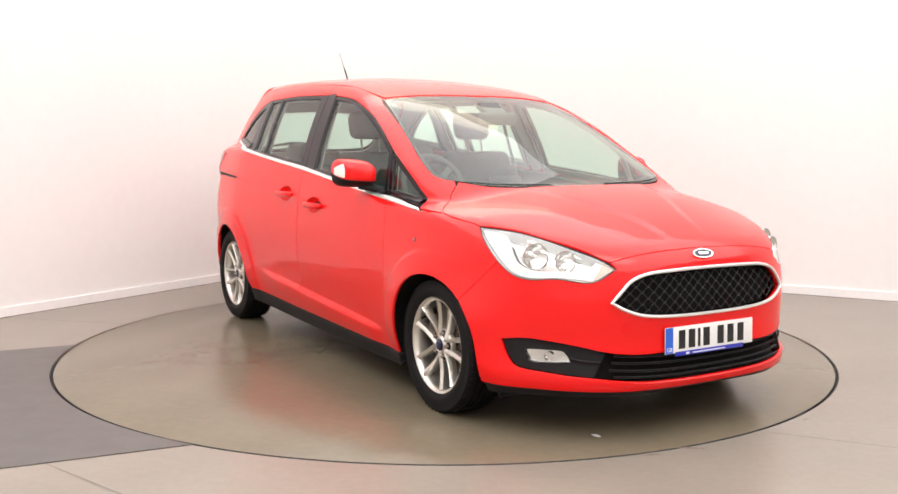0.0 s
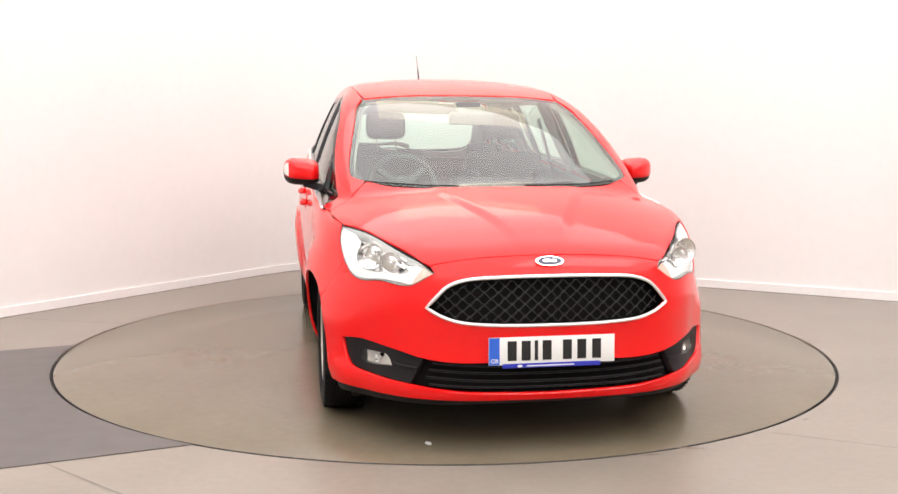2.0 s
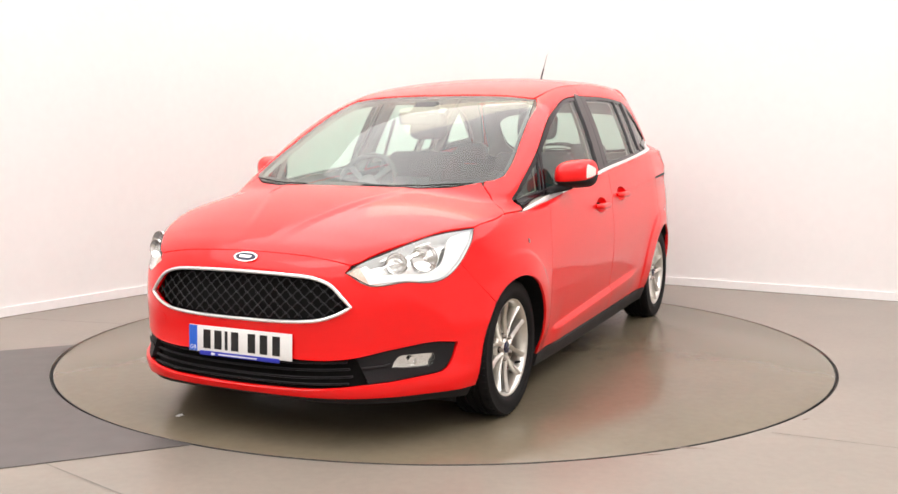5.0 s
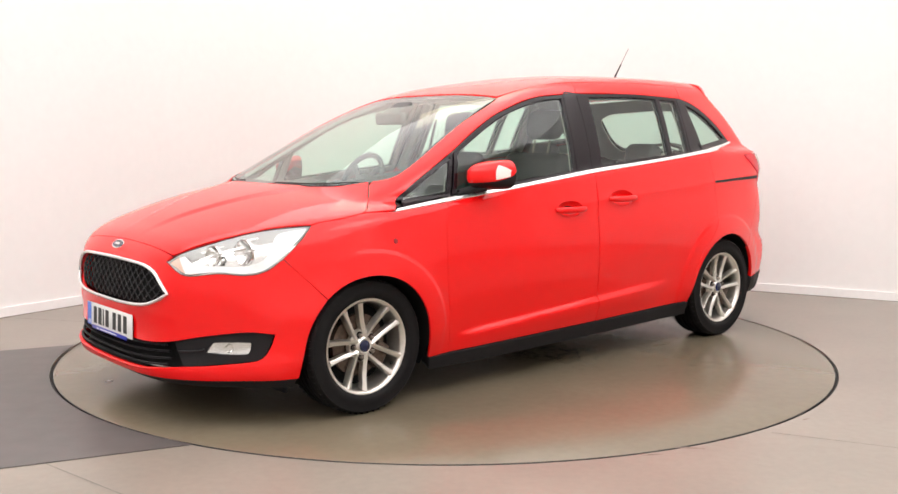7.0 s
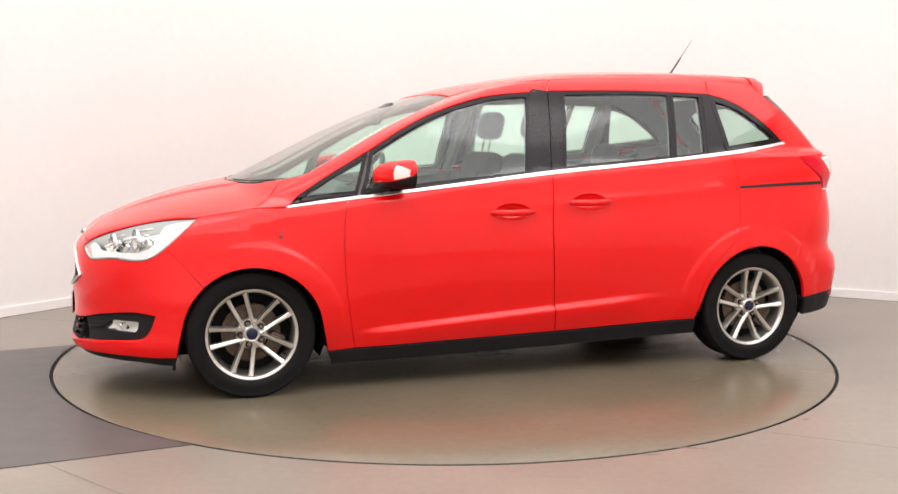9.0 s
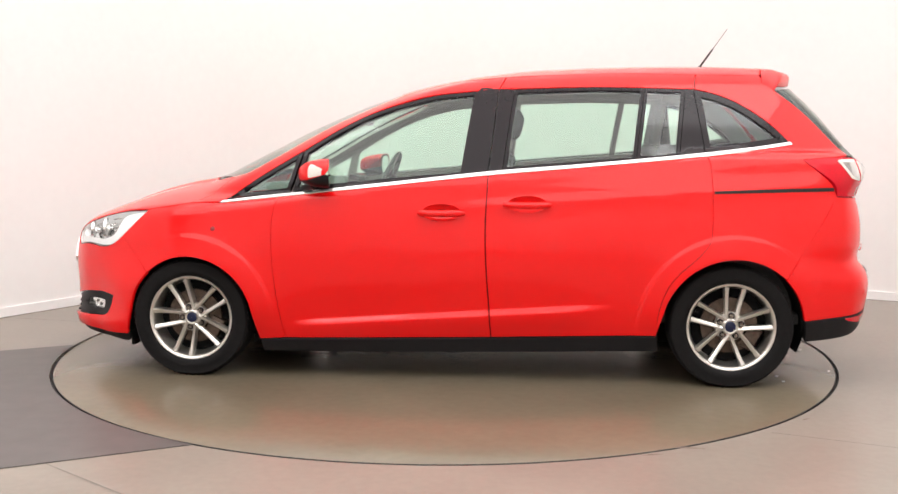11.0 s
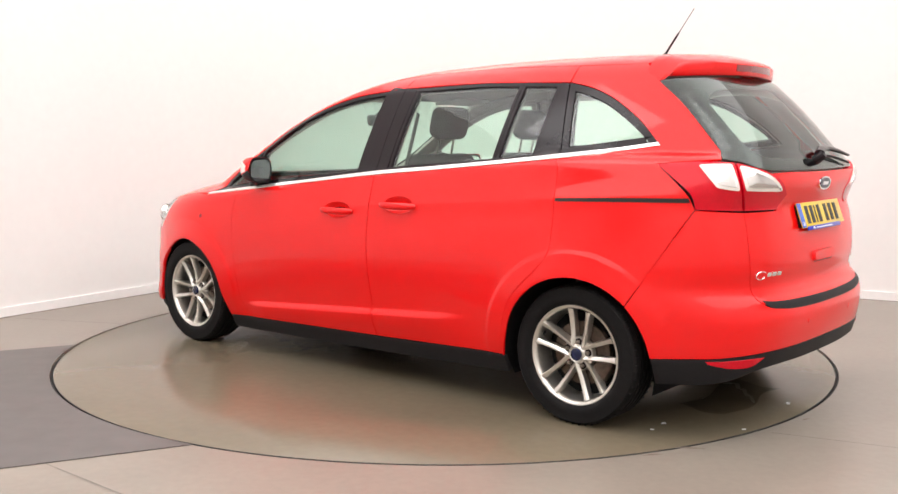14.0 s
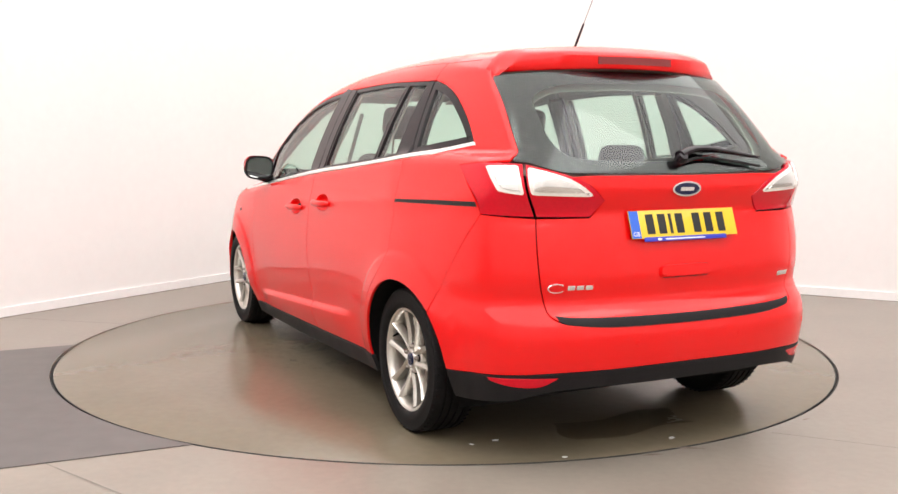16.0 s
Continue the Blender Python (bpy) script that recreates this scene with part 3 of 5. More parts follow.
# ---- the car ----
CAR = tagged(new("car"), "bright red seven-seat family car with silver alloy wheels on the turntable", "car")
S = 1  # marks a sharp corner


def arc(cx, cz, r, a0, a1, n=14):
    return [(cx + r * math.cos(radians(a0 + (a1 - a0) * k / n)), cz + r * math.sin(radians(a0 + (a1 - a0) * k / n))) for k in range(n + 1)]


ARCH_F = [(0.352, 0.215, S)] + arc(-0.005, 0.305, 0.335, 12, 172) + [(-0.368, 0.205, S)]
ARCH_R = [(-2.408, 0.240, S)] + arc(-2.795, 0.30, 0.357, 12, 172) + [(-3.150, 0.345, S)]
ARCH_F_FRONT = [p for p in ARCH_F if p[0] > 0.23]
ARCH_F_BACK = [p for p in ARCH_F if p[0] <= 0.218]
ARCH_R_FRONT = [p for p in ARCH_R if p[0] > -3.04]
ARCH_R_BACK = [p for p in ARCH_R if p[0] <= -3.05]
SILL_TOP = [(-0.368, 0.206, S), (-0.504, 0.210, S), (-1.579, 0.234, S), (-2.412, 0.262, S)]
DOOR_FRONT = [(-0.504, 0.212, S), (-0.479, 0.355), (-0.452, 0.588), (-0.449, 0.812), (-0.473, 0.948, S)]
B_GAP = [(-1.560, 1.066, S), (-1.549, 0.724), (-1.579, 0.236, S)]
SLIDE_REAR = [(-2.650, 1.166, S), (-2.668, 1.124), (-2.677, 0.975), (-2.673, 0.765), (-2.630, 0.690), (-2.485, 0.545), (-2.425, 0.397), (-2.414, 0.262, S)]
FRAME_TOP = [(-0.178, 0.925, S), (-0.36, 1.049), (-0.60, 1.192), (-0.792, 1.306), (-0.982, 1.394), (-1.257, 1.473), (-1.608, 1.508, S)]
FRAME_MID = [(-1.612, 1.508, S), (-2.105, 1.517), (-2.602, 1.506, S)]
FRAME_BACK = [(-2.604, 1.506, S), (-2.72, 1.478), (-2.842, 1.425), (-2.985, 1.327), (-3.089, 1.226, S)]


def roof_edge(x):
    y = 0.592 - 0.02 * max(0, (x + 1.5) / 0.4) ** 2 - 0.05 * max(0, (-2.4 - x) / 0.55) ** 2
    p, _ = skin("top", [(x, y)])
    return (x, float(p[0][2])), (x, y)


EDGE_XS = [-1.10, -1.25, -1.4, -1.62, -1.9, -2.2, -2.45, -2.61, -2.75, -2.85, -2.945]
EDGE = [roof_edge(v) for v in EDGE_XS]
EDGE_SIDE, EDGE_TOP = [e[0] for e in EDGE], [e[1] for e in EDGE]
SCREEN_SIDE = [(-0.225, 0.676), (-0.29, 0.708), (-0.43, 0.703), (-0.745, 0.649), (-1.080, 0.572)]
SCREEN_SIDE_XZ = [tuple(flat("side", q)) for q in skin("top", SCREEN_SIDE)[0]]
HOOD_SIDE = [(-0.180, 0.638, S), (-0.165, 0.655), (-0.118, 0.715), (-0.07, 0.775), (-0.016, 0.822), (0.093, 0.818), (0.198, 0.797), (0.243, 0.786, S)]
HOOD_SIDE_XZ = [tuple(flat("side", q)) for q in skin("top", [(-0.195, 0.648), (-0.165, 0.660), (-0.118, 0.720), (-0.07, 0.780)])[0]] + [(-0.016, 0.917)]


def each_side(make):
    return [make(False), make(True)]


def shut(*runs):
    """One closed outline from runs of points."""
    pts = [p for r in runs for p in r]
    out = []
    for p in pts:
        if not out or abs(out[-1][0] - p[0]) + abs(out[-1][1] - p[1]) > 1e-4:
            out.append(p)
    return curve(out)


def sharp(pts):
    return [(p[0], p[1], S) for p in (pts[0], pts[-1])][0:1] + list(pts[1:-1]) + [(pts[-1][0], pts[-1][1], S)]


def dish(u, v):
    return [(u + 0.098 * math.cos(k * math.tau / 28), v + 0.002 + 0.042 * math.sin(k * math.tau / 28)) for k in range(28)]


def handle_on(door, u, v, m, wide=0.235):
    """A pull handle: a bar on two feet across an oval hollow."""
    bm = bmesh.new()
    rings = []
    for scale, deep in ((1.03, -0.001), (0.97, -0.006), (0.85, -0.018), (0.55, -0.026), (0.15, -0.028)):
        ring = [(u + (a - u) * scale, v + (b - v) * scale) for a, b in dish(u, v)]
        rings.append([bm.verts.new(p) for p in skin_line("side", ring, deep, m)])
    for A, B in zip(rings, rings[1:]):
        for k in range(28):
            bm.faces.new((A[k], A[(k + 1) % 28], B[(k + 1) % 28], B[k]))
    bm.faces.new(rings[-1])
    bmesh.ops.recalc_face_normals(bm, faces=bm.faces)
    bmesh.ops.reverse_faces(bm, faces=bm.faces)
    carpart("handle_dish", bm, RED, door)
    f = place_on("side", (u, v), 0.0, m)
    bm = bmesh.new()
    n = 18
    pts, rad = [], []
    for k in range(n + 1):
        s = -1 + 2 * k / n
        pts.append(f @ Vector((s * wide / 2, -0.004 + 0.004 * s * s, 0.026 - 0.022 * abs(s) ** 4)))
        rad.append(0.0175 * (1 - 0.40 * abs(s) ** 5))
    add_tube(bm, pts, rad, 12, up=(0, 0, 1), flatten=0.8)
    carpart("door_handle", bm, RED, door)


def window(door, kind, outline, m, label="", glass=None, width=0.018, trim=True):
    fr = ring_panel("window_frame", kind, outline, width, GLOSSBLACK, door, mirror=m, off=-0.002, thick=0.03, gap=0.0)
    g = panel("window_glass", kind, inset(outline, width - 0.004), glass or GLASS, door, off=-0.010, thick=0.004, gap=0.0, mirror=m, res=0.06)
    g.visible_shadow = False
    if trim:
        ring_panel("window_trim", kind, inset(outline, -0.016), width + 0.016, PALE, door, mirror=m, off=-0.036, thick=0.004, gap=0.0, res=0.06)
    return g


def crease_guides(x0, x1, low=True):
    """Lines along the two creases of the flank."""
    xs = np.arange(x0, x1, 0.03)
    lines = [np.stack([xs, shoulder(xs) + d], 1) for d in (-0.03, -0.015, -0.006, 0.0, 0.006, 0.015, 0.03)]
    if low:
        zc = 0.300 + 0.070 * np.clip(-(xs + 0.55), 0, 2)
        lines += [np.stack([xs, zc + d], 1) for d in (-0.034, -0.024, -0.016, -0.008, 0.0, 0.006, 0.013, 0.024)]
    return lines


def arc_guides(axle, size):
    """Lines along the raised shoulder round a wheel arch."""
    ang = np.radians(np.arange(8, 173, 3.2))
    return [np.stack([axle + (size + d) * np.cos(ang), 0.30 + (size + d) * np.sin(ang)], 1) for d in (-0.036, -0.028, -0.020, -0.010, 0.0, 0.010, 0.020)]


def side_panels(m):
    fender = panel("front_fender", "side", shut([(-0.178, 0.916, S)], [(-0.02, 0.915), (0.093, 0.896), (0.198, 0.883), (0.243, 0.871, S), (0.307, 0.808), (0.387, 0.735, S), (0.335, 0.676), (0.222, 0.552, S)], ARCH_F_BACK, [(-0.504, 0.212, S)], DOOR_FRONT[1:]), RED, CAR, mirror=m, res=0.025, guides=arc_guides(0.0, 0.455))
    bm = bmesh.new()
    add_lathe(bm, [(0.012, -0.001), (0.0115, 0.002), (0.0005, 0.003)], place_on("side", (-0.14, 0.785), 0.0, m), 20)
    carpart("fender_plug", bm, DARKLENS, fender, "small dark red round plug")
    pillar = panel("a_pillar", "side", shut(FRAME_TOP, [(-1.640, EDGE_SIDE[3][1], S)], EDGE_SIDE[2::-1], SCREEN_SIDE_XZ[::-1], sharp(HOOD_SIDE_XZ)), RED, CAR, mirror=m, res=0.015, gap=0.001)
    door = panel("front_door", "side", shut(DOOR_FRONT, [(-0.9, 0.998), (-1.2, 1.030)], B_GAP, [(-1.0, 0.223)]), RED, CAR, mirror=m, res=0.022, holes=[dish(-1.326, 0.876)], guides=crease_guides(-1.57, -0.48))
    handle_on(door, -1.326, 0.876, m)
    slide = panel("sliding_door", "side", shut([(-1.562, 1.066, S), (-2.015, 1.106), (-2.40, 1.140)], SLIDE_REAR, [(-1.582, 0.236, S), (-1.552, 0.724)]), RED, CAR, mirror=m, res=0.022, holes=[dish(-1.760, 0.920)], guides=crease_guides(-2.30, -1.56) + arc_guides(-2.788, 0.475))
    handle_on(slide, -1.760, 0.920, m)
    rail = panel("door_top_rail", "side", shut(FRAME_MID, [(-2.618, EDGE_SIDE[7][1], S)], EDGE_SIDE[6:3:-1], [(-1.645, EDGE_SIDE[3][1], S)]), RED, slide, mirror=m, res=0.03, gap=0.001)
    quarter = panel("quarter_panel", "side", shut([(-2.652, 1.167, S), (-3.089, 1.224, S)], FRAME_BACK[-2:0:-1], [(-2.606, 1.506, S), (-2.622, EDGE_SIDE[7][1], S)], EDGE_SIDE[8:], [(-3.004, 1.513, S), (-3.155, 1.392), (-3.293, 1.250), (-3.368, 1.170, S), (-3.28, 1.162), (-3.125, 1.150, S), (-3.262, 1.036), (-3.300, 0.966, S), (-3.185, 0.777), (-3.045, 0.557, S)], ARCH_R_FRONT[::-1], SLIDE_REAR[-2:0:-1]), RED, CAR, mirror=m, res=0.024, guides=crease_guides(-3.28, -2.68, False) + arc_guides(-2.788, 0.475))
    # the black slot of the sliding door's rail
    panel("door_rail_slot", "side", curve([(-2.684, 0.980, S), (-2.684, 0.993, S), (-3.0, 1.005), (-3.276, 1.012, S), (-3.282, 0.994, S), (-3.0, 0.988)]), GAPBLACK, quarter, off=0.0015, thick=0.003, gap=0.0, mirror=m)
    panel("sill", "side", shut([(-0.372, 0.203, S), (-1.579, 0.230), (-2.420, 0.257, S), (-2.426, 0.178, S), (-1.58, 0.155), (-0.74, 0.140), (-0.385, 0.140, S)]), BLACK, CAR, off=0.004, thick=0.06, mirror=m, gap=0.001)
    # bright strip under the windows
    low = [(-0.172, 0.916, S), (-0.473, 0.949), (-1.038, 1.010), (-1.561, 1.066), (-2.015, 1.105), (-2.516, 1.151), (-2.827, 1.184), (-3.092, 1.224, S)]
    high = [(-3.080, 1.236, S), (-2.83, 1.200), (-2.52, 1.166), (-2.018, 1.120), (-1.565, 1.083), (-1.040, 1.024), (-0.478, 0.961), (-0.185, 0.925, S)]
    panel("belt_strip", "side", curve(low + high), SATIN, CAR, off=0.006, thick=0.012, gap=0.0, mirror=m, res=0.06, label="bright metal strip under the windows")
    # windows and black pillars
    window(CAR, "side", curve([(-0.200, 0.940, S), (-0.36, 1.047), (-0.592, 1.184, S), (-0.556, 1.060), (-0.530, 0.977, S)]), m)
    window(door, "side", curve([(-0.545, 0.979, S), (-0.570, 1.055), (-0.605, 1.190, S), (-0.792, 1.303), (-0.982, 1.391), (-1.257, 1.468), (-1.50, 1.496, S), (-1.435, 1.066, S), (-1.04, 1.029)]), m)
    panel("pillar_cover", "side", curve([(-1.432, 1.068, S), (-1.500, 1.496), (-1.606, 1.507, S), (-1.5585, 1.082, S)]), GLOSSBLACK, door, off=0.001, thick=0.03, mirror=m, gap=0.001)
    panel("pillar_cover", "side", curve([(-1.5615, 1.083, S), (-1.610, 1.507, S), (-1.688, 1.504, S), (-1.632, 1.090, S)]), GLOSSBLACK, slide, off=0.001, thick=0.03, mirror=m, gap=0.001)
    window(slide, "side", curve([(-1.634, 1.090, S), (-1.690, 1.505, S), (-2.105, 1.516), (-2.352, 1.511, S), (-2.300, 1.144, S), (-2.018, 1.122)]), m, width=0.016)
    window(slide, "side", curve([(-2.303, 1.145, S), (-2.355, 1.511, S), (-2.558, 1.504, S), (-2.518, 1.165, S)]), m, width=0.016)
    panel("pillar_cover", "side", curve([(-2.520, 1.166, S), (-2.560, 1.505, S), (-2.600, 1.503, S), (-2.648, 1.178, S)]), GLOSSBLACK, slide, off=0.001, thick=0.03, mirror=m, gap=0.001)
    window(quarter, "side", curve([(-2.651, 1.180, S), (-2.604, 1.503, S), (-2.72, 1.476), (-2.842, 1.423), (-2.985, 1.325), (-3.080, 1.236, S), (-2.83, 1.203)]), m, width=0.03, trim=False)


side_sets = each_side(side_panels)

# bonnet, roof, windscreen, rear glass
NOSE_LINE = [(0.0, 0.786), (0.15, 0.784), (0.319, 0.776), (0.42, 0.763), (0.485, 0.748, S)]
FRONT_EDGE = [(*flat("top", q), *k[2:]) for q, k in zip(skin("front", [k[:2] for k in NOSE_LINE])[0], NOSE_LINE)]
SCREEN_LOW = [(0.034, 0.0), (0.028, 0.15), (0.008, 0.30), (-0.036, 0.43), (-0.098, 0.545), (-0.170, 0.632)]
LAMP_TOP = [tuple(flat("top", q)) for q in skin("front", [(0.533, 0.767), (0.719, 0.827), (0.893, 0.861)])[0]]
half = FRONT_EDGE[1:] + LAMP_TOP + HOOD_SIDE[::-1] + [(p[0] + 0.012, p[1]) for p in SCREEN_LOW[-2:0:-1]]
HOOD_XS = np.arange(-0.02, 0.76, 0.026)
hood = panel("bonnet", "top", curve([FRONT_EDGE[0]] + half + [(0.046, 0.0)] + [(p[0], -p[1], *p[2:]) for p in half[::-1]]), RED, CAR, gap=0.0018, res=0.025, guides=[np.stack([HOOD_XS, k * (bonnet_crease(HOOD_XS) + d)], 1) for k in (1, -1) for d in (0.055, 0.042, 0.031, 0.020, 0.010, 0.0, -0.011, -0.022, -0.035)])
half = SCREEN_LOW[1:-1] + [(-0.180, 0.640)] + SCREEN_SIDE + [(-1.072, 0.555, S), (-1.052, 0.30)]
SCREEN_LINE = curve([(0.034, 0.0)] + half + [(-1.045, 0.0)] + [(p[0], -p[1], *p[2:]) for p in half[::-1]])
screen_glass = panel("windscreen", "top", SCREEN_LINE, SCREENGLASS, CAR, off=-0.004, thick=0.006, gap=0.002, res=0.06, label="clear green-tinted windscreen glass")
screen_glass.visible_shadow = False
ring_panel("windscreen_seal", "top", SCREEN_LINE, 0.020, GLOSSBLACK, CAR, off=-0.008, thick=0.006, gap=0.001)
half = [(-1.060, 0.30), (-1.086, 0.560, S)] + EDGE_TOP[1:] + [(-2.960, 0.530, S), (-2.99, 0.3)]
panel("roof", "top", curve([(-1.052, 0.0)] + half + [(-3.0, 0.0)] + [(p[0], -p[1], *p[2:]) for p in half[::-1]]), RED, CAR, gap=0.0012, res=0.05)
half = [(0.0, 1.535), (0.45, 1.532), (0.9, 1.520), (1.105, 1.508, S), (0.972, 1.385), (0.850, 1.250), (0.783, 1.172, S), (0.713, 1.160), (0.586, 1.127), (0.45, 1.121), (0.0, 1.118)]
REAR_LINE = curve(both(half))
rear_glass = panel("rear_window", "rear", REAR_LINE, DARKGLASS, CAR, off=-0.004, thick=0.006, gap=0.002, res=0.06, label="tinted rear window glass with black edge")
rear_glass.visible_shadow = False
half_in = [(0.0, 1.485), (0.4, 1.48), (0.72, 1.465), (0.80, 1.42), (0.74, 1.34), (0.66, 1.245), (0.58, 1.195), (0.45, 1.178), (0.0, 1.172)]
panel("rear_window_border", "rear", REAR_LINE, GLOSSBLACK, CAR, off=-0.009, thick=0.004, gap=0.002, holes=[curve(both(half_in))])

# front bumper
def on_front(pts, keep=S):
    q, _ = skin("side", [p[:2] for p in pts])
    return [(*flat("front", v), *p[2:]) for v, p in zip(q, pts)]


def on_rear(pts):
    q, _ = skin("side", [p[:2] for p in pts])
    return [(*flat("rear", v), *p[2:]) for v, p in zip(q, pts)]


GRILLE = curve(both([(0.0, 0.711), (0.2, 0.709), (0.333, 0.702), (0.405, 0.678), (0.445, 0.638), (0.487, 0.586, S), (0.43, 0.552), (0.349, 0.526), (0.2, 0.514), (0.0, 0.511)]))
LOWER = curve(both([(0.0, 0.372), (0.327, 0.366), (0.477, 0.378), (0.629, 0.408), (0.80, 0.424), (0.908, 0.414, S), (0.885, 0.35), (0.84, 0.304), (0.66, 0.286), (0.539, 0.279), (0.431, 0.265), (0.324, 0.251), (0.0, 0.240)]))
LAMP = [(0.462, 0.722, S), (0.533, 0.764), (0.719, 0.824), (0.893, 0.858), (1.081, 0.872, S), (1.025, 0.808), (0.949, 0.733), (0.878, 0.684), (0.799, 0.668), (0.688, 0.677), (0.554, 0.668)]
gap_line = on_front([(0.3855, 0.7335, S), (0.3335, 0.6775), (0.2235, 0.5515, S)])
arch_line = on_front(ARCH_F_FRONT[::-1])
bumper_half = NOSE_LINE + [(0.462, 0.722, S), (0.554, 0.668), (0.688, 0.677), (0.799, 0.668), (0.878, 0.684), (0.949, 0.733, S)] + gap_line[1:] + arch_line + [(0.80, 0.213), (0.496, 0.218), (0.0, 0.212)]
bumper = panel("front_bumper", "front", curve(both(bumper_half)), RED, CAR, holes=[GRILLE, LOWER], thick=0.02)
lip_half = [(0.0, 0.211), (0.496, 0.217), (0.80, 0.212), (arch_line[-1][0], 0.212, S), (arch_line[-1][0] - 0.02, 0.165, S), (0.5, 0.182), (0.0, 0.188)]
panel("bumper_lip", "front", curve(both(lip_half)), BLACK, CAR, off=-0.014, thick=0.05, gap=0.0)

# grille: black mesh of stretched hexagons behind a bright surround
panel("grille_back", "front", inset(GRILLE, -0.004), LINER, bumper, off=-0.055, thick=0.003, gap=0.0)
bm = bmesh.new()
loop = skin_line("front", inset(GRILLE, 0.004), 0.004)
add_tube(bm, loop, 0.0072, 8, closed=True, up=(1, 0, 0))
carpart("grille_surround", bm, SATIN, bumper, "bright chrome grille surround")
GRILLE_IN = inset(GRILLE, 0.012)


def inside(poly, u, v):
    c = False
    for (a, b), (d, e) in zip(poly, poly[1:] + poly[:1]):
        if (b > v) != (e > v) and u < (d - a) * (v - b) / (e - b) + a:
            c = not c
    return c


def honeycomb():
    bm = bmesh.new()
    du, dv = 0.054, 0.0245
    for r in range(-1, 10):
        pts = []
        run = []
        v0 = 0.503 + r * dv
        for k in range(-80, 81):
            u = k * 0.0065
            ph = (u / du + (0.5 if r % 2 else 0.0)) % 1.0
            wave = min(max(1.7 * (1 - abs(2 * ph - 1)) - 0.35, 0.0), 1.0)
            v = v0 + (dv * 0.80) * wave
            if inside(GRILLE_IN, u, v):
                run.append((u, v))
            elif len(run) > 2:
                pts.append(run)
                run = []
            else:
                run = []
        if len(run) > 2:
            pts.append(run)
        for run in pts:
            line = skin_line("front", run, -0.016)
            add_tube(bm, line, 0.0030, 5, up=(1, 0, 0), flatten=1.0)
    return bm


carpart("grille_mesh", honeycomb(), GRIDBLACK, bumper, "black honeycomb grille mesh")

# lower intake with slats and fog lamp bezels
panel("intake_back", "front", inset(LOWER, -0.004), LINER, bumper, off=-0.05, thick=0.003, gap=0.0)
for side in (1, -1):
    bez = [(0.500, 0.377, S), (0.629, 0.405), (0.80, 0.421), (0.903, 0.412, S), (0.88, 0.35), (0.838, 0.307), (0.66, 0.289), (0.545, 0.281, S)]
    fog = [(0.634, 0.336, S), (0.660, 0.377), (0.735, 0.380), (0.812, 0.378, S), (0.800, 0.330), (0.72, 0.327)]
    b = panel("fog_lamp_bezel", "front", curve(bez), BLACK, bumper, off=-0.012, thick=0.03, gap=0.0, holes=[curve(fog)], mirror=side < 0)
    panel("fog_lamp_bowl", "front", inset(curve(fog), -0.003), CHROME, bumper, off=-0.032, thick=0.002, gap=0.0, mirror=side < 0, res=0.012, warp=lambda p: 0.010 * np.sin(p[:, 1] * 150) * np.cos(p[:, 2] * 110))
    g = panel("fog_lamp_lens", "front", curve(fog), LENS, bumper, off=-0.014, thick=0.003, gap=0.0, mirror=side < 0)
    bm = bmesh.new()
    f = place_on("front", (0.725, 0.353), -0.03, side < 0)
    add_lathe(bm, [(0.002, -0.012), (0.012, -0.008), (0.018, 0.004), (0.019, 0.006)], f, 20)
    carpart("fog_lamp_bulb", bm, LAMPCHROME, bumper)
    # a rib along the bezel
    bm = bmesh.new()
    add_tube(bm, skin_line("front", curve([(0.52, 0.34), (0.60, 0.345), (0.63, 0.352)], False), -0.009, side < 0), 0.005, 6)
    carpart("bezel_rib", bm, BLACK, bumper)
for k in range(4):
    v = 0.268 + 0.027 * k
    bm = bmesh.new()
    w = 0.47 + 0.025 * (k > 0) - 0.01 * k
    line = curve([(-w, v + 0.016), (-w * 0.5, v + 0.004), (0.0, v), (w * 0.5, v + 0.004), (w, v + 0.016)], False)
    add_tube(bm, skin_line("front", line, -0.016), 0.0075, 6, up=(1, 0, 0), flatten=0.7)
    carpart("intake_slat", bm, BLACK, bumper)


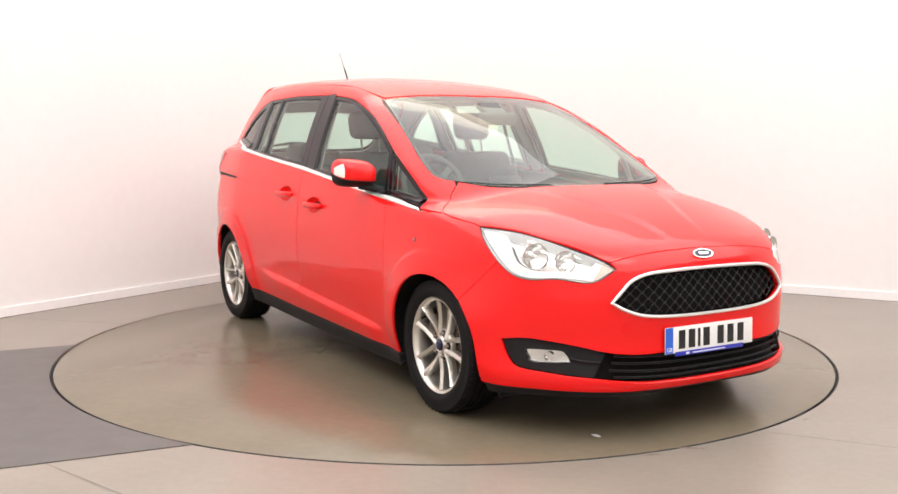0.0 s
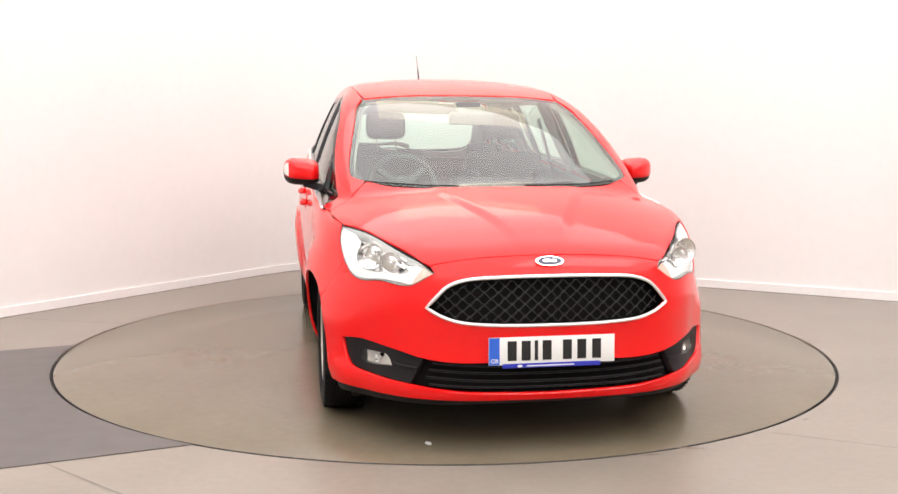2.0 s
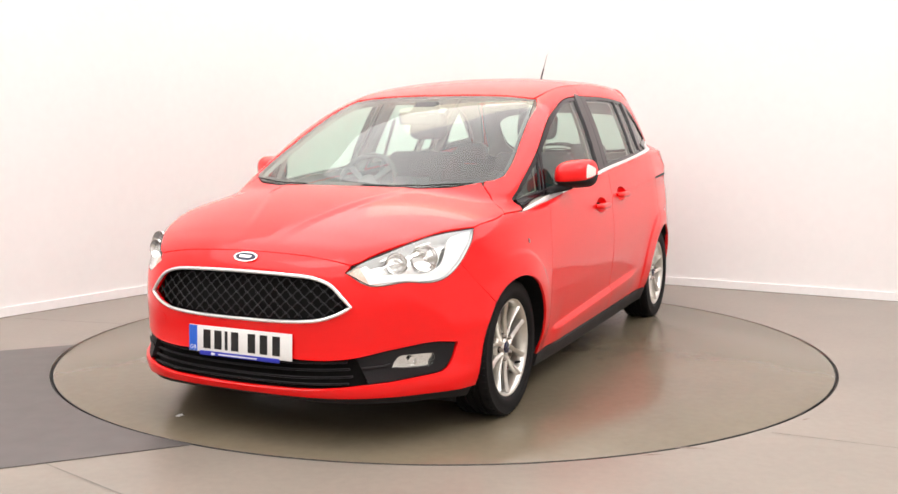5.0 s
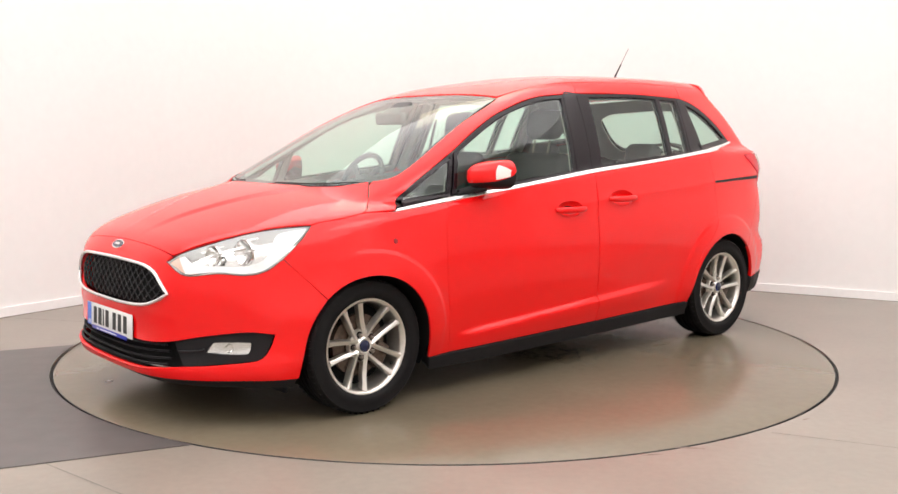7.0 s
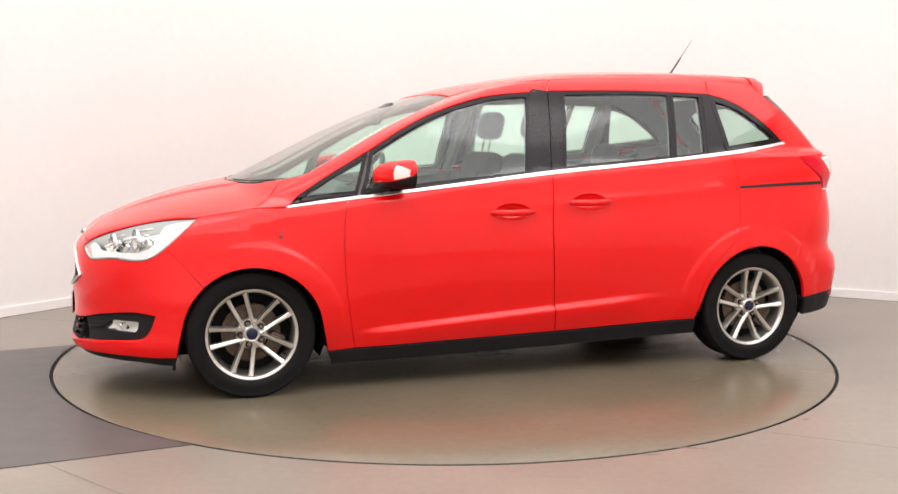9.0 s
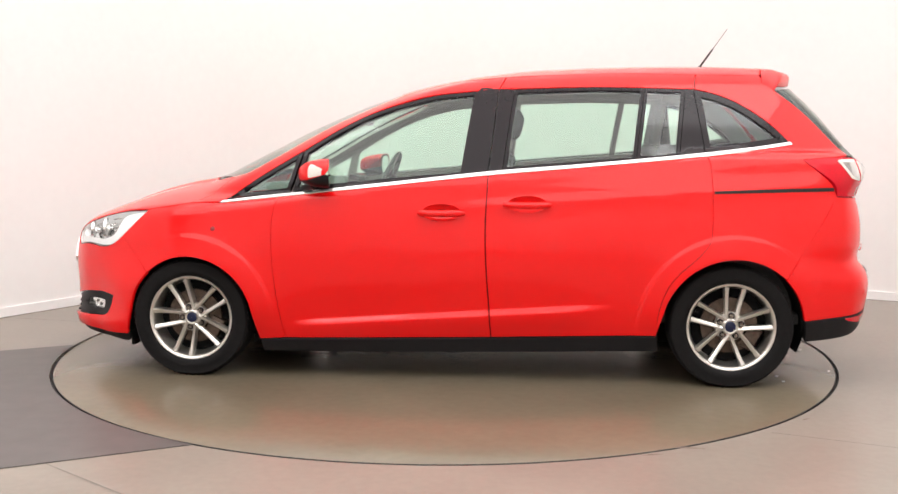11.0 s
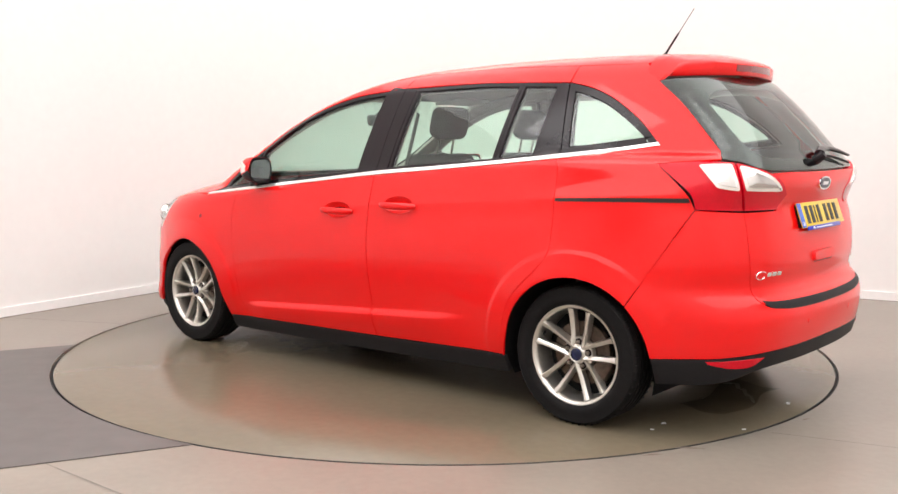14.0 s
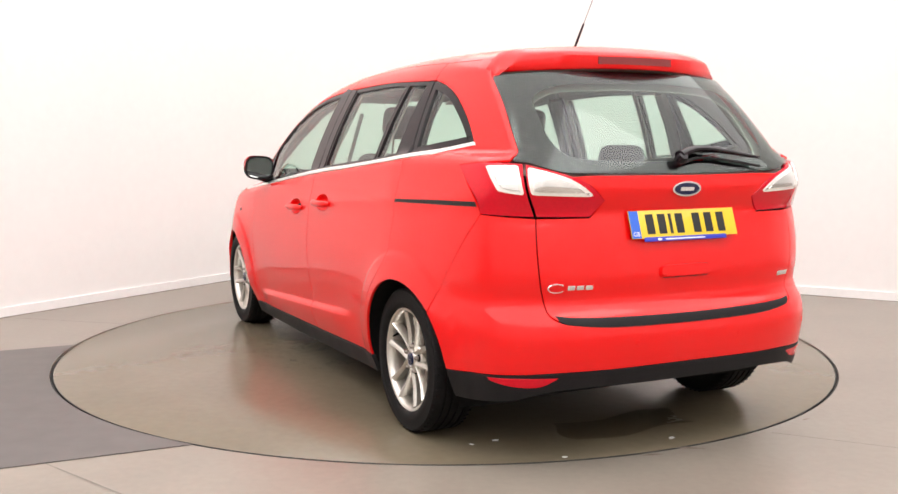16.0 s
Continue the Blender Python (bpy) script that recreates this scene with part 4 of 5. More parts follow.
# headlamps
def headlamp(m):
    outline = curve(LAMP)
    lens = panel("headlamp", "front", outline, LENS, CAR, off=-0.002, thick=0.004, gap=0.003, mirror=m, res=0.045, label="clear headlamp with chrome reflectors and white light strip")
    lens.visible_shadow = False
    panel("lamp_housing", "front", inset(outline, -0.002), LAMPCHROME, lens, off=-0.058, thick=0.002, gap=0.0, mirror=m, res=0.03)
    bm = bmesh.new()
    a = skin_line("front", inset(outline, 0.002), -0.006, m)
    b = skin_line("front", inset(outline, 0.006), -0.060, m)
    A, B = [bm.verts.new(p) for p in a], [bm.verts.new(p) for p in b]
    for k in range(len(A)):
        bm.faces.new((A[k], A[(k + 1) % len(A)], B[(k + 1) % len(A)], B[k]))
    bmesh.ops.recalc_face_normals(bm, faces=bm.faces)
    carpart("lamp_wall", bm, LAMPWHITE, lens)
    panel("light_strip", "front", curve([(0.552, 0.676, S), (0.688, 0.685), (0.799, 0.677), (0.872, 0.690), (0.94, 0.742), (1.01, 0.812), (1.058, 0.864, S), (0.93, 0.842), (0.905, 0.79), (0.87, 0.735), (0.79, 0.708), (0.68, 0.712), (0.585, 0.716), (0.540, 0.752, S), (0.517, 0.742, S)]), LAMPWHITE, lens, off=-0.012, thick=0.03, gap=0.0, mirror=m, res=0.03, label="white daytime light strip")
    ind = panel("indicator", "front", curve([(0.472, 0.722, S), (0.512, 0.747, S), (0.556, 0.690), (0.60, 0.680, S), (0.555, 0.675)]), AMBER, lens, off=-0.014, thick=0.02, gap=0.0, mirror=m, res=0.02, label="pale amber indicator")
    for u, v, r in ((0.665, 0.757, 0.042), (0.79, 0.770, 0.052)):
        f = place_on("front", (u, v), -0.02, m)
        f = Matrix.LocRotScale(f.translation, (Vector((1, (0.25 if not m else -0.25), 0.05))).to_track_quat("Z", "Y"), None)
        bm = bmesh.new()
        add_lathe(bm, [(0.004, -0.022), (r * 0.45, -0.019), (r * 0.8, -0.006), (r, 0.006), (r * 1.06, 0.008), (r * 1.08, -0.004)], f, 32)
        carpart("reflector", bm, LAMPCHROME, lens, "chrome reflector bowl")
        # thin steel ring added to imitate dark arcs reflected in the bowl
        bm = bmesh.new()
        add_tube(bm, [f @ Vector((r * 1.02 * math.cos(k * math.tau / 28), r * 1.02 * math.sin(k * math.tau / 28), 0.008)) for k in range(28)], 0.0014, 6, closed=True)
        carpart("bowl_arc", bm, STEEL, lens)
        bm = bmesh.new()
        add_lathe(bm, [(0.0005, 0.004), (0.006, 0.002), (0.009, -0.008), (0.009, -0.036)], f, 16)
        carpart("bulb", bm, LAMPCHROME, lens)
    for v0, v1 in ((0.70, 0.725), (0.735, 0.79)):
        bm = bmesh.new()
        line = curve([(0.60, v0 + 0.045), (0.72, v0 + 0.09), (0.84, v0 + 0.11)], False)
        add_tube(bm, skin_line("front", line, -0.035, m), 0.005, 6)
        carpart("lamp_rib", bm, LAMPCHROME, lens)
    # thin dark seal round the lamp
    bm = bmesh.new()
    add_tube(bm, skin_line("front", outline, -0.004, m), 0.0018, 6, closed=True, up=(1, 0, 0))
    carpart("lamp_seal", bm, GAPBLACK, lens)


each_side(headlamp)

# tailgate, rear bumper and lamps
gate_half = [(0.0, 1.112), (0.45, 1.114), (0.575, 1.110, S), (0.49, 1.076), (0.430, 1.019, S), (0.490, 0.953, S), (0.6925, 0.953, S), (0.670, 0.74), (0.657, 0.64), (0.627, 0.591), (0.56, 0.565), (0.45, 0.557), (0.0, 0.552)]
gate = panel("tailgate", "rear", curve(both(gate_half)), RED, CAR, res=0.028)
rb_gap = on_rear([(-3.2985, 0.9655, S), (-3.1832, 0.7765), (-3.0455, 0.5548, S)])
rb_arch = on_rear(ARCH_R_BACK)
rear_half = [(0.0, 0.5495), (0.45, 0.5545), (0.562, 0.562), (0.6285, 0.590), (0.6585, 0.64), (0.6715, 0.74), (0.694, 0.953, S)] + rb_gap + rb_arch + [(0.849, 0.362), (0.607, 0.378), (0.40, 0.380), (0.0, 0.384)]
rear_bumper = panel("rear_bumper", "rear", curve(both(rear_half)), RED, CAR, thick=0.02)
low_half = [(0.0, 0.382), (0.40, 0.378), (0.607, 0.376), (0.849, 0.360), (1.045, 0.343, S), (1.025, 0.236, S), (0.90, 0.245), (0.75, 0.268), (0.64, 0.300), (0.50, 0.312), (0.308, 0.312), (0.0, 0.314)]
lower_bumper = panel("lower_bumper", "rear", curve(both(low_half)), BLACK, CAR, off=0.002, thick=0.06, gap=0.001)
# loading ledge on the bumper; its black band also paints the gap's shadow
ledge = [(0.0, 0.576), (0.40, 0.579), (0.56, 0.585), (0.612, 0.592, S), (0.575, 0.564), (0.40, 0.545), (0.0, 0.541)]
panel("ledge_and_gap_shade", "rear", curve(both(ledge)), BLACK, rear_bumper, off=0.003, thick=0.01, gap=0.0)
for m in (False, True):
    panel("rear_reflector", "rear", curve([(0.842, 0.353, S), (0.832, 0.343), (0.745, 0.324), (0.660, 0.326), (0.598, 0.359, S), (0.72, 0.358)]), REDLENS, lower_bumper, off=0.0045, thick=0.012, gap=0.0, mirror=m, label="red bumper reflector")
    outer = curve([(1.050, 1.149, S), (0.891, 1.161), (0.742, 1.157, S), (0.699, 0.958, S), (0.893, 0.966, S), (0.914, 1.031)])
    inner = curve([(0.735, 1.156, S), (0.587, 1.119), (0.50, 1.084), (0.427, 1.020, S), (0.493, 0.956, S), (0.692, 0.958, S)])
    for host, line in ((CAR, outer), (gate, inner)):
        lamp = panel("tail_lamp", "rear", line, REDLENS, host, off=0.003, thick=0.03, mirror=m, gap=0.002, label="red tail lamp with clear upper lens")
        white = [(0.880, 1.143, S), (0.872, 1.148), (0.765, 1.149), (0.755, 1.142), (0.728, 1.052), (0.735, 1.044), (0.812, 1.056), (0.822, 1.064)] if host is CAR else [(0.722, 1.136), (0.712, 1.141), (0.600, 1.111), (0.545, 1.088), (0.490, 1.050), (0.484, 1.040), (0.500, 1.036), (0.690, 1.044), (0.702, 1.050)]
        wl = curve(white, pitch=0.01)
        panel("clear_lens", "rear", wl, CLEARLENS, lamp, off=0.006, thick=0.006, mirror=m, gap=0.0, res=0.03, label="milky clear lamp lens")
        panel("lens_reflector", "rear", inset(wl, 0.014), LAMPCHROME, lamp, off=0.0068, thick=0.002, mirror=m, gap=0.0, res=0.012, warp=lambda p: 0.0016 * np.sin(p[:, 1] * 330) * np.sin(p[:, 2] * 300))

# roof spoiler over the rear window, with the brake light strip
def spoiler():
    def section(y):
        s = y / 0.578
        x0 = -2.955 - 0.035 * (1 - s * s)
        x1 = -3.012 - 0.188 * (1 - abs(s) ** 2.2)
        skin_z = lambda x: float(skin("top", [(x, y)])[0][0][2]) + 0.003
        free = lambda x: float(roofline(x)) - 0.045 * (abs(y) / 0.6) ** 2.4
        w = float(step(abs(s), 0.80, 1.0))
        top = lambda x: free(x) * (1 - w) + min(free(x), skin_z(x)) * w
        zt = min(top(x1) - 0.018, 1.603)
        zb = min(1.536 - 0.020 * s * s, zt - 0.012)
        mid = (x0 + x1) / 2
        return [(x0, y, top(x0) - 0.014), (x0 - 0.001, y, top(x0) + 0.0005), (mid, y, top(mid) + 0.001), (x1 + 0.022, y, zt + 0.006), (x1 + 0.004, y, zt - 0.002), (x1 - 0.006, y, zt - 0.014), (x1 - 0.004, y, zb + 0.014), (x1 + 0.002, y, zb + 0.003), (x1 + 0.012, y, zb), (x1 + 0.07, y, zb + 0.006)]

    bm = bmesh.new()
    V = [[bm.verts.new(p) for p in section(0.578 * (-1 + 2 * k / 44))] for k in range(45)]
    for A, B in zip(V, V[1:]):
        for i in range(len(A) - 1):
            bm.faces.new((A[i], A[i + 1], B[i + 1], B[i]))
    for cap in (V[0], V[-1]):
        bm.faces.new(cap)
    bmesh.ops.recalc_face_normals(bm, faces=bm.faces)
    sp = carpart("roof_spoiler", bm, RED, CAR)
    bm = bmesh.new()
    V = []
    for k in range(13):
        c = section(-0.185 + 0.37 * k / 12)
        a, b = Vector(c[5]), Vector(c[6])
        push = Vector((-0.003, 0, 0))
        V.append([bm.verts.new(p) for p in (a.lerp(b, 0.10) + Vector((0.004, 0, 0)), a.lerp(b, 0.12) + push, a.lerp(b, 0.85) + push, a.lerp(b, 0.87) + Vector((0.004, 0, 0)))])
    for A, B in zip(V, V[1:]):
        for i in range(3):
            bm.faces.new((A[i], A[i + 1], B[i + 1], B[i]))
    for cap in (V[0], V[-1]):
        bm.faces.new(cap)
    bmesh.ops.recalc_face_normals(bm, faces=bm.faces)
    carpart("brake_light", bm, DARKLENS, sp, "dark red high brake light")


spoiler()
# ---- wheels ----
def wheel_at(x, m, set_at, valve):
    """A wheel whose outer face looks to the car's left (or right, if mirrored)."""
    turn = pose(x, (-0.776 if m else 0.776), 0.310, 90 if m else -90, 0, 0)
    bm = bmesh.new()
    prof = [(0.214, -0.085), (0.232, -0.100), (0.262, -0.104), (0.290, -0.100), (0.304, -0.090), (0.3095, -0.075)]
    for c in (-0.05, -0.017, 0.017, 0.05):
        prof += [(0.311, c - 0.005), (0.304, c - 0.004), (0.304, c + 0.004), (0.311, c + 0.005)]
    prof += [(0.3095, 0.075), (0.304, 0.090), (0.296, 0.0975), (0.294, 0.0965), (0.262, 0.104), (0.240, 0.102), (0.236, 0.0995), (0.226, 0.094), (0.219, 0.084)]
    add_lathe(bm, prof, turn, 72)
    bmesh.ops.recalc_face_normals(bm, faces=bm.faces)
    tyre = carpart("wheel", bm, RUBBER, CAR, "black tyre on a silver ten-spoke alloy wheel")
    # tread blocks' cross cuts on the shoulders
    bm = bmesh.new()
    for k in range(60):
        a = k * math.tau / 60
        for h in (-0.078, 0.078):
            add_box(bm, (-0.003, -0.0012, -0.014), (0.004, 0.0012, 0.014), 0, turn @ pose(0.3065 * math.cos(a), 0.3065 * math.sin(a), h, 0, 0, math.degrees(a)))
    tagged(carpart("tread_ribs", bm, RUBBER, tyre), kind="stuff")
    bm = bmesh.new()
    add_lathe(bm, [(0.2225, 0.080), (0.2235, 0.086), (0.221, 0.090), (0.2165, 0.0895), (0.209, 0.084), (0.203, 0.070), (0.200, 0.045), (0.197, -0.08), (0.193, -0.08), (0.195, 0.04), (0.199, 0.066)], turn, 72)
    bmesh.ops.recalc_face_normals(bm, faces=bm.faces)
    carpart("rim", bm, ALLOY, tyre, "silver alloy rim")
    # five pairs of ridged spokes; each pair spreads a little towards the rim
    for k in range(10):
        pair = radians(set_at + 72 * (k // 2))
        sgn = 1 if k % 2 else -1
        along, across = Vector((math.cos(pair), math.sin(pair), 0)), Vector((-math.sin(pair), math.cos(pair), 0))
        bm = bmesh.new()
        V = []
        n = 8
        for i in range(n):
            u = i / (n - 1)
            c = along * (0.034 + 0.166 * u) + across * sgn * (0.0225 + 0.0235 * u)
            w = 0.0098 + 0.0022 * u + 0.003 * max(0.0, (u - 0.8) / 0.2) ** 2
            h = 0.070 - 0.006 * math.sin(math.pi * u) + 0.016 * u**1.5
            ridge = c + across * sgn * 0.0035 + Vector((0, 0, h + 0.0015))
            V.append([bm.verts.new(turn @ p) for p in (c + across * w + Vector((0, 0, h - 0.040)), c + across * w + Vector((0, 0, h - 0.008)), ridge + across * 0.0028, ridge - across * 0.0028, c - across * w + Vector((0, 0, h - 0.008)), c - across * w + Vector((0, 0, h - 0.040)))])
        for A, B in zip(V, V[1:]):
            for i in range(6):
                bm.faces.new((A[i], A[(i + 1) % 6], B[(i + 1) % 6], B[i]))
        bm.faces.new(V[0])
        bm.faces.new(V[-1])
        bmesh.ops.recalc_face_normals(bm, faces=bm.faces)
        carpart("spoke", bm, ALLOY, tyre)
    bm = bmesh.new()
    add_lathe(bm, [(0.0005, 0.069), (0.030, 0.069), (0.034, 0.071), (0.040, 0.066), (0.046, 0.058), (0.072, 0.055), (0.077, 0.048), (0.077, 0.01)], turn, 40)
    bmesh.ops.recalc_face_normals(bm, faces=bm.faces)
    carpart("hub", bm, ALLOY, tyre)
    bm = bmesh.new()
    add_lathe(bm, [(0.0005, 0.0775), (0.018, 0.077), (0.0265, 0.074), (0.0275, 0.068)], turn, 32)
    bmesh.ops.recalc_face_normals(bm, faces=bm.faces)
    carpart("hub_cap", bm, BADGEBLUE, tyre, "dark blue hub cap")
    for k in range(5):
        a = radians(set_at + 72 * k)
        at = turn @ pose(0.055 * math.cos(a), 0.055 * math.sin(a), 0)
        # flat black disc stands in for the shade of the bolt's recess
        bm = bmesh.new()
        add_lathe(bm, [(0.0005, 0.0600), (0.0165, 0.0600), (0.0168, 0.0555)], at, 16)
        bmesh.ops.recalc_face_normals(bm, faces=bm.faces)
        carpart("bolt_recess_shade", bm, GLOSSBLACK, tyre)
        bm = bmesh.new()
        add_lathe(bm, [(0.0005, 0.0775), (0.0065, 0.0765), (0.0095, 0.072), (0.0105, 0.058)], at, 6)
        bmesh.ops.recalc_face_normals(bm, faces=bm.faces)
        carpart("wheel_bolt", bm, STEEL, tyre, "dull steel wheel bolt")
    # tyre valve by the rim
    bm = bmesh.new()
    a = radians(set_at + 72 * valve)
    add_tube(bm, [turn @ Vector((r * math.cos(a), r * math.sin(a), h)) for r, h in ((0.196, 0.050), (0.188, 0.066), (0.180, 0.080))], [0.006, 0.005, 0.0045], 8)
    carpart("tyre_valve", bm, RUBBER, tyre)
    bm = bmesh.new()
    add_lathe(bm, [(0.05, 0.034), (0.078, 0.030), (0.080, 0.022), (0.142, 0.020), (0.142, -0.004), (0.06, -0.004)], turn, 48)
    bmesh.ops.recalc_face_normals(bm, faces=bm.faces)
    carpart("brake_disc", bm, BRAKE, tyre, "worn brown iron brake disc")
    bm = bmesh.new()
    add_lathe(bm, [(0.06, -0.010), (0.160, -0.012), (0.192, -0.02)], turn, 48)
    carpart("splash_shield", bm, LINER, tyre)
    bm = bmesh.new()
    add_box(bm, (0.085, -0.06, -0.03), (0.160, 0.06, 0.044), 0.01, turn @ pose(0, 0, 0, 0, 0, 150))
    carpart("brake_caliper", bm, BRAKE, tyre)
    return tyre


for axle in (0.0, -2.788):
    for m in (False, True):
        wheel_at(axle, m, 3 if axle == 0.0 else 49, 2 if axle == 0.0 else 4)
        # dark liner inside the arch
        bm = bmesh.new()
        r = 0.352 if axle == 0.0 else 0.366
        sgn = -1 if m else 1
        rows = []
        for k in range(25):
            a = radians(-21 + 222 * k / 24)
            px, pz = axle + r * math.cos(a), 0.302 + r * math.sin(a)
            out = min(float(half_width(np.array(px), np.array(max(pz, 0.15)))), float(skin("side", [(px, max(pz, 0.19))])[0][0][1])) - 0.014
            rows.append([(px, sgn * 0.52, pz), (px, sgn * 0.74, pz), (px, sgn * out, pz)])
        V = [[bm.verts.new(p) for p in r_] for r_ in rows]
        for A, B in zip(V, V[1:]):
            for i in range(2):
                bm.faces.new((A[i], A[i + 1], B[i + 1], B[i]))
        hubv = bm.verts.new((axle, sgn * 0.52, 0.30))
        for A, B in zip(V, V[1:]):
            bm.faces.new((A[0], B[0], hubv))
        carpart("arch_liner", bm, LINER, CAR)

# ---- the shell behind the gaps, and the underbody ----
for m in (False, True):
    panel("inner_shell", "side", shut([(0.28, 0.80, S), (0.0, 0.885), (-0.5, 0.925), (-1.56, 1.045), (-2.65, 1.140), (-3.1, 1.13, S), (-3.26, 0.95), (-3.12, 0.68), (-3.04, 0.60, S)], ARCH_R_FRONT[::-1], [(-2.41, 0.20, S), (-0.38, 0.17, S)], ARCH_F_BACK[::-1]), LINER, CAR, off=-0.026, thick=0.004, gap=0.034, mirror=m, res=0.06)
front_back = [(0.0, 0.775), (0.4, 0.76), (0.46, 0.735), (0.50, 0.66), (0.8, 0.65), (0.95, 0.70), (1.05, 0.60), (1.0, 0.24), (0.5, 0.22), (0.0, 0.215)]
panel("inner_nose", "front", curve(both(front_back)), LINER, CAR, off=-0.075, thick=0.004, gap=0.0, res=0.06)
rear_back = [(0.0, 1.11), (0.55, 1.10), (0.85, 1.13), (0.87, 0.97), (1.05, 0.72), (1.03, 0.37), (0.6, 0.36), (0.0, 0.36)]
panel("inner_tail", "rear", curve(both(rear_back)), LINER, CAR, off=-0.034, thick=0.004, gap=0.0, res=0.06)
bm = bmesh.new()
add_box(bm, (-3.10, -0.56, 0.165), (0.58, 0.56, 0.26), 0.02)
add_box(bm, (-2.40, -0.80, 0.165), (-0.40, 0.80, 0.22), 0.02)
carpart("underbody", bm, LINER, CAR)
bm = bmesh.new()
add_tube(bm, [(-3.0, -0.45, 0.30), (-3.3, -0.47, 0.30), (-3.40, -0.47, 0.30)], 0.025, 14)
add_tube(bm, [(-2.75, -0.40, 0.28), (-2.95, -0.44, 0.30), (-3.25, -0.46, 0.31)], [0.05, 0.075, 0.06], 14)
carpart("exhaust", bm, STEEL, CAR, "dull steel exhaust pipe")
bm = bmesh.new()
for sgn in (1, -1):
    add_tube(bm, [(-2.788, 0, 0.27), (-2.788, sgn * 0.70, 0.29)], 0.03, 10)
    add_tube(bm, [(0, 0, 0.26), (0, sgn * 0.70, 0.29)], 0.03, 10)
carpart("axles", bm, LINER, CAR)
for axle, fx in ((0.0, -0.36), (-2.788, -3.125)):
    for sgn in (1, -1):
        if axle == 0.0:
            bm = bmesh.new()
            add_box(bm, (0.355, sgn * 0.66 - 0.10, 0.135), (0.372, sgn * 0.66 + 0.10, 0.235), 0.004)
            carpart("air_flap", bm, BLACK, CAR)

# under the bonnet's rear edge: black cowl and wipers
cowl = [(0.052, 0.0), (0.046, 0.15), (0.024, 0.30), (-0.022, 0.43), (-0.083, 0.545), (-0.160, 0.628, S), (-0.225, 0.645, S), (-0.165, 0.54), (-0.10, 0.43), (-0.055, 0.30), (-0.04, 0.15), (-0.035, 0.0)]
panel("cowl", "top", curve(cowl + [(p[0], -p[1], *p[2:]) for p in cowl[-2:0:-1]]), BLACK, CAR, off=-0.022, thick=0.003, gap=0.0, res=0.04)
for sgn, u0, u1 in ((1, 0.10, 0.60), (-1, 0.22, 0.66)):
    bm = bmesh.new()
    pts = [(0.033 - 0.215 * (u / 0.66) ** 2.6, sgn * u) for u in np.linspace(u0, u1, 12)]
    add_tube(bm, skin_line("top", pts, -0.007), 0.006, 6, flatten=0.8)
    add_tube(bm, skin_line("top", [(p[0] - 0.02, p[1]) for p in pts], -0.003), 0.003, 6)
    carpart("windscreen_wiper", bm, BLACK, CAR, "black windscreen wiper")

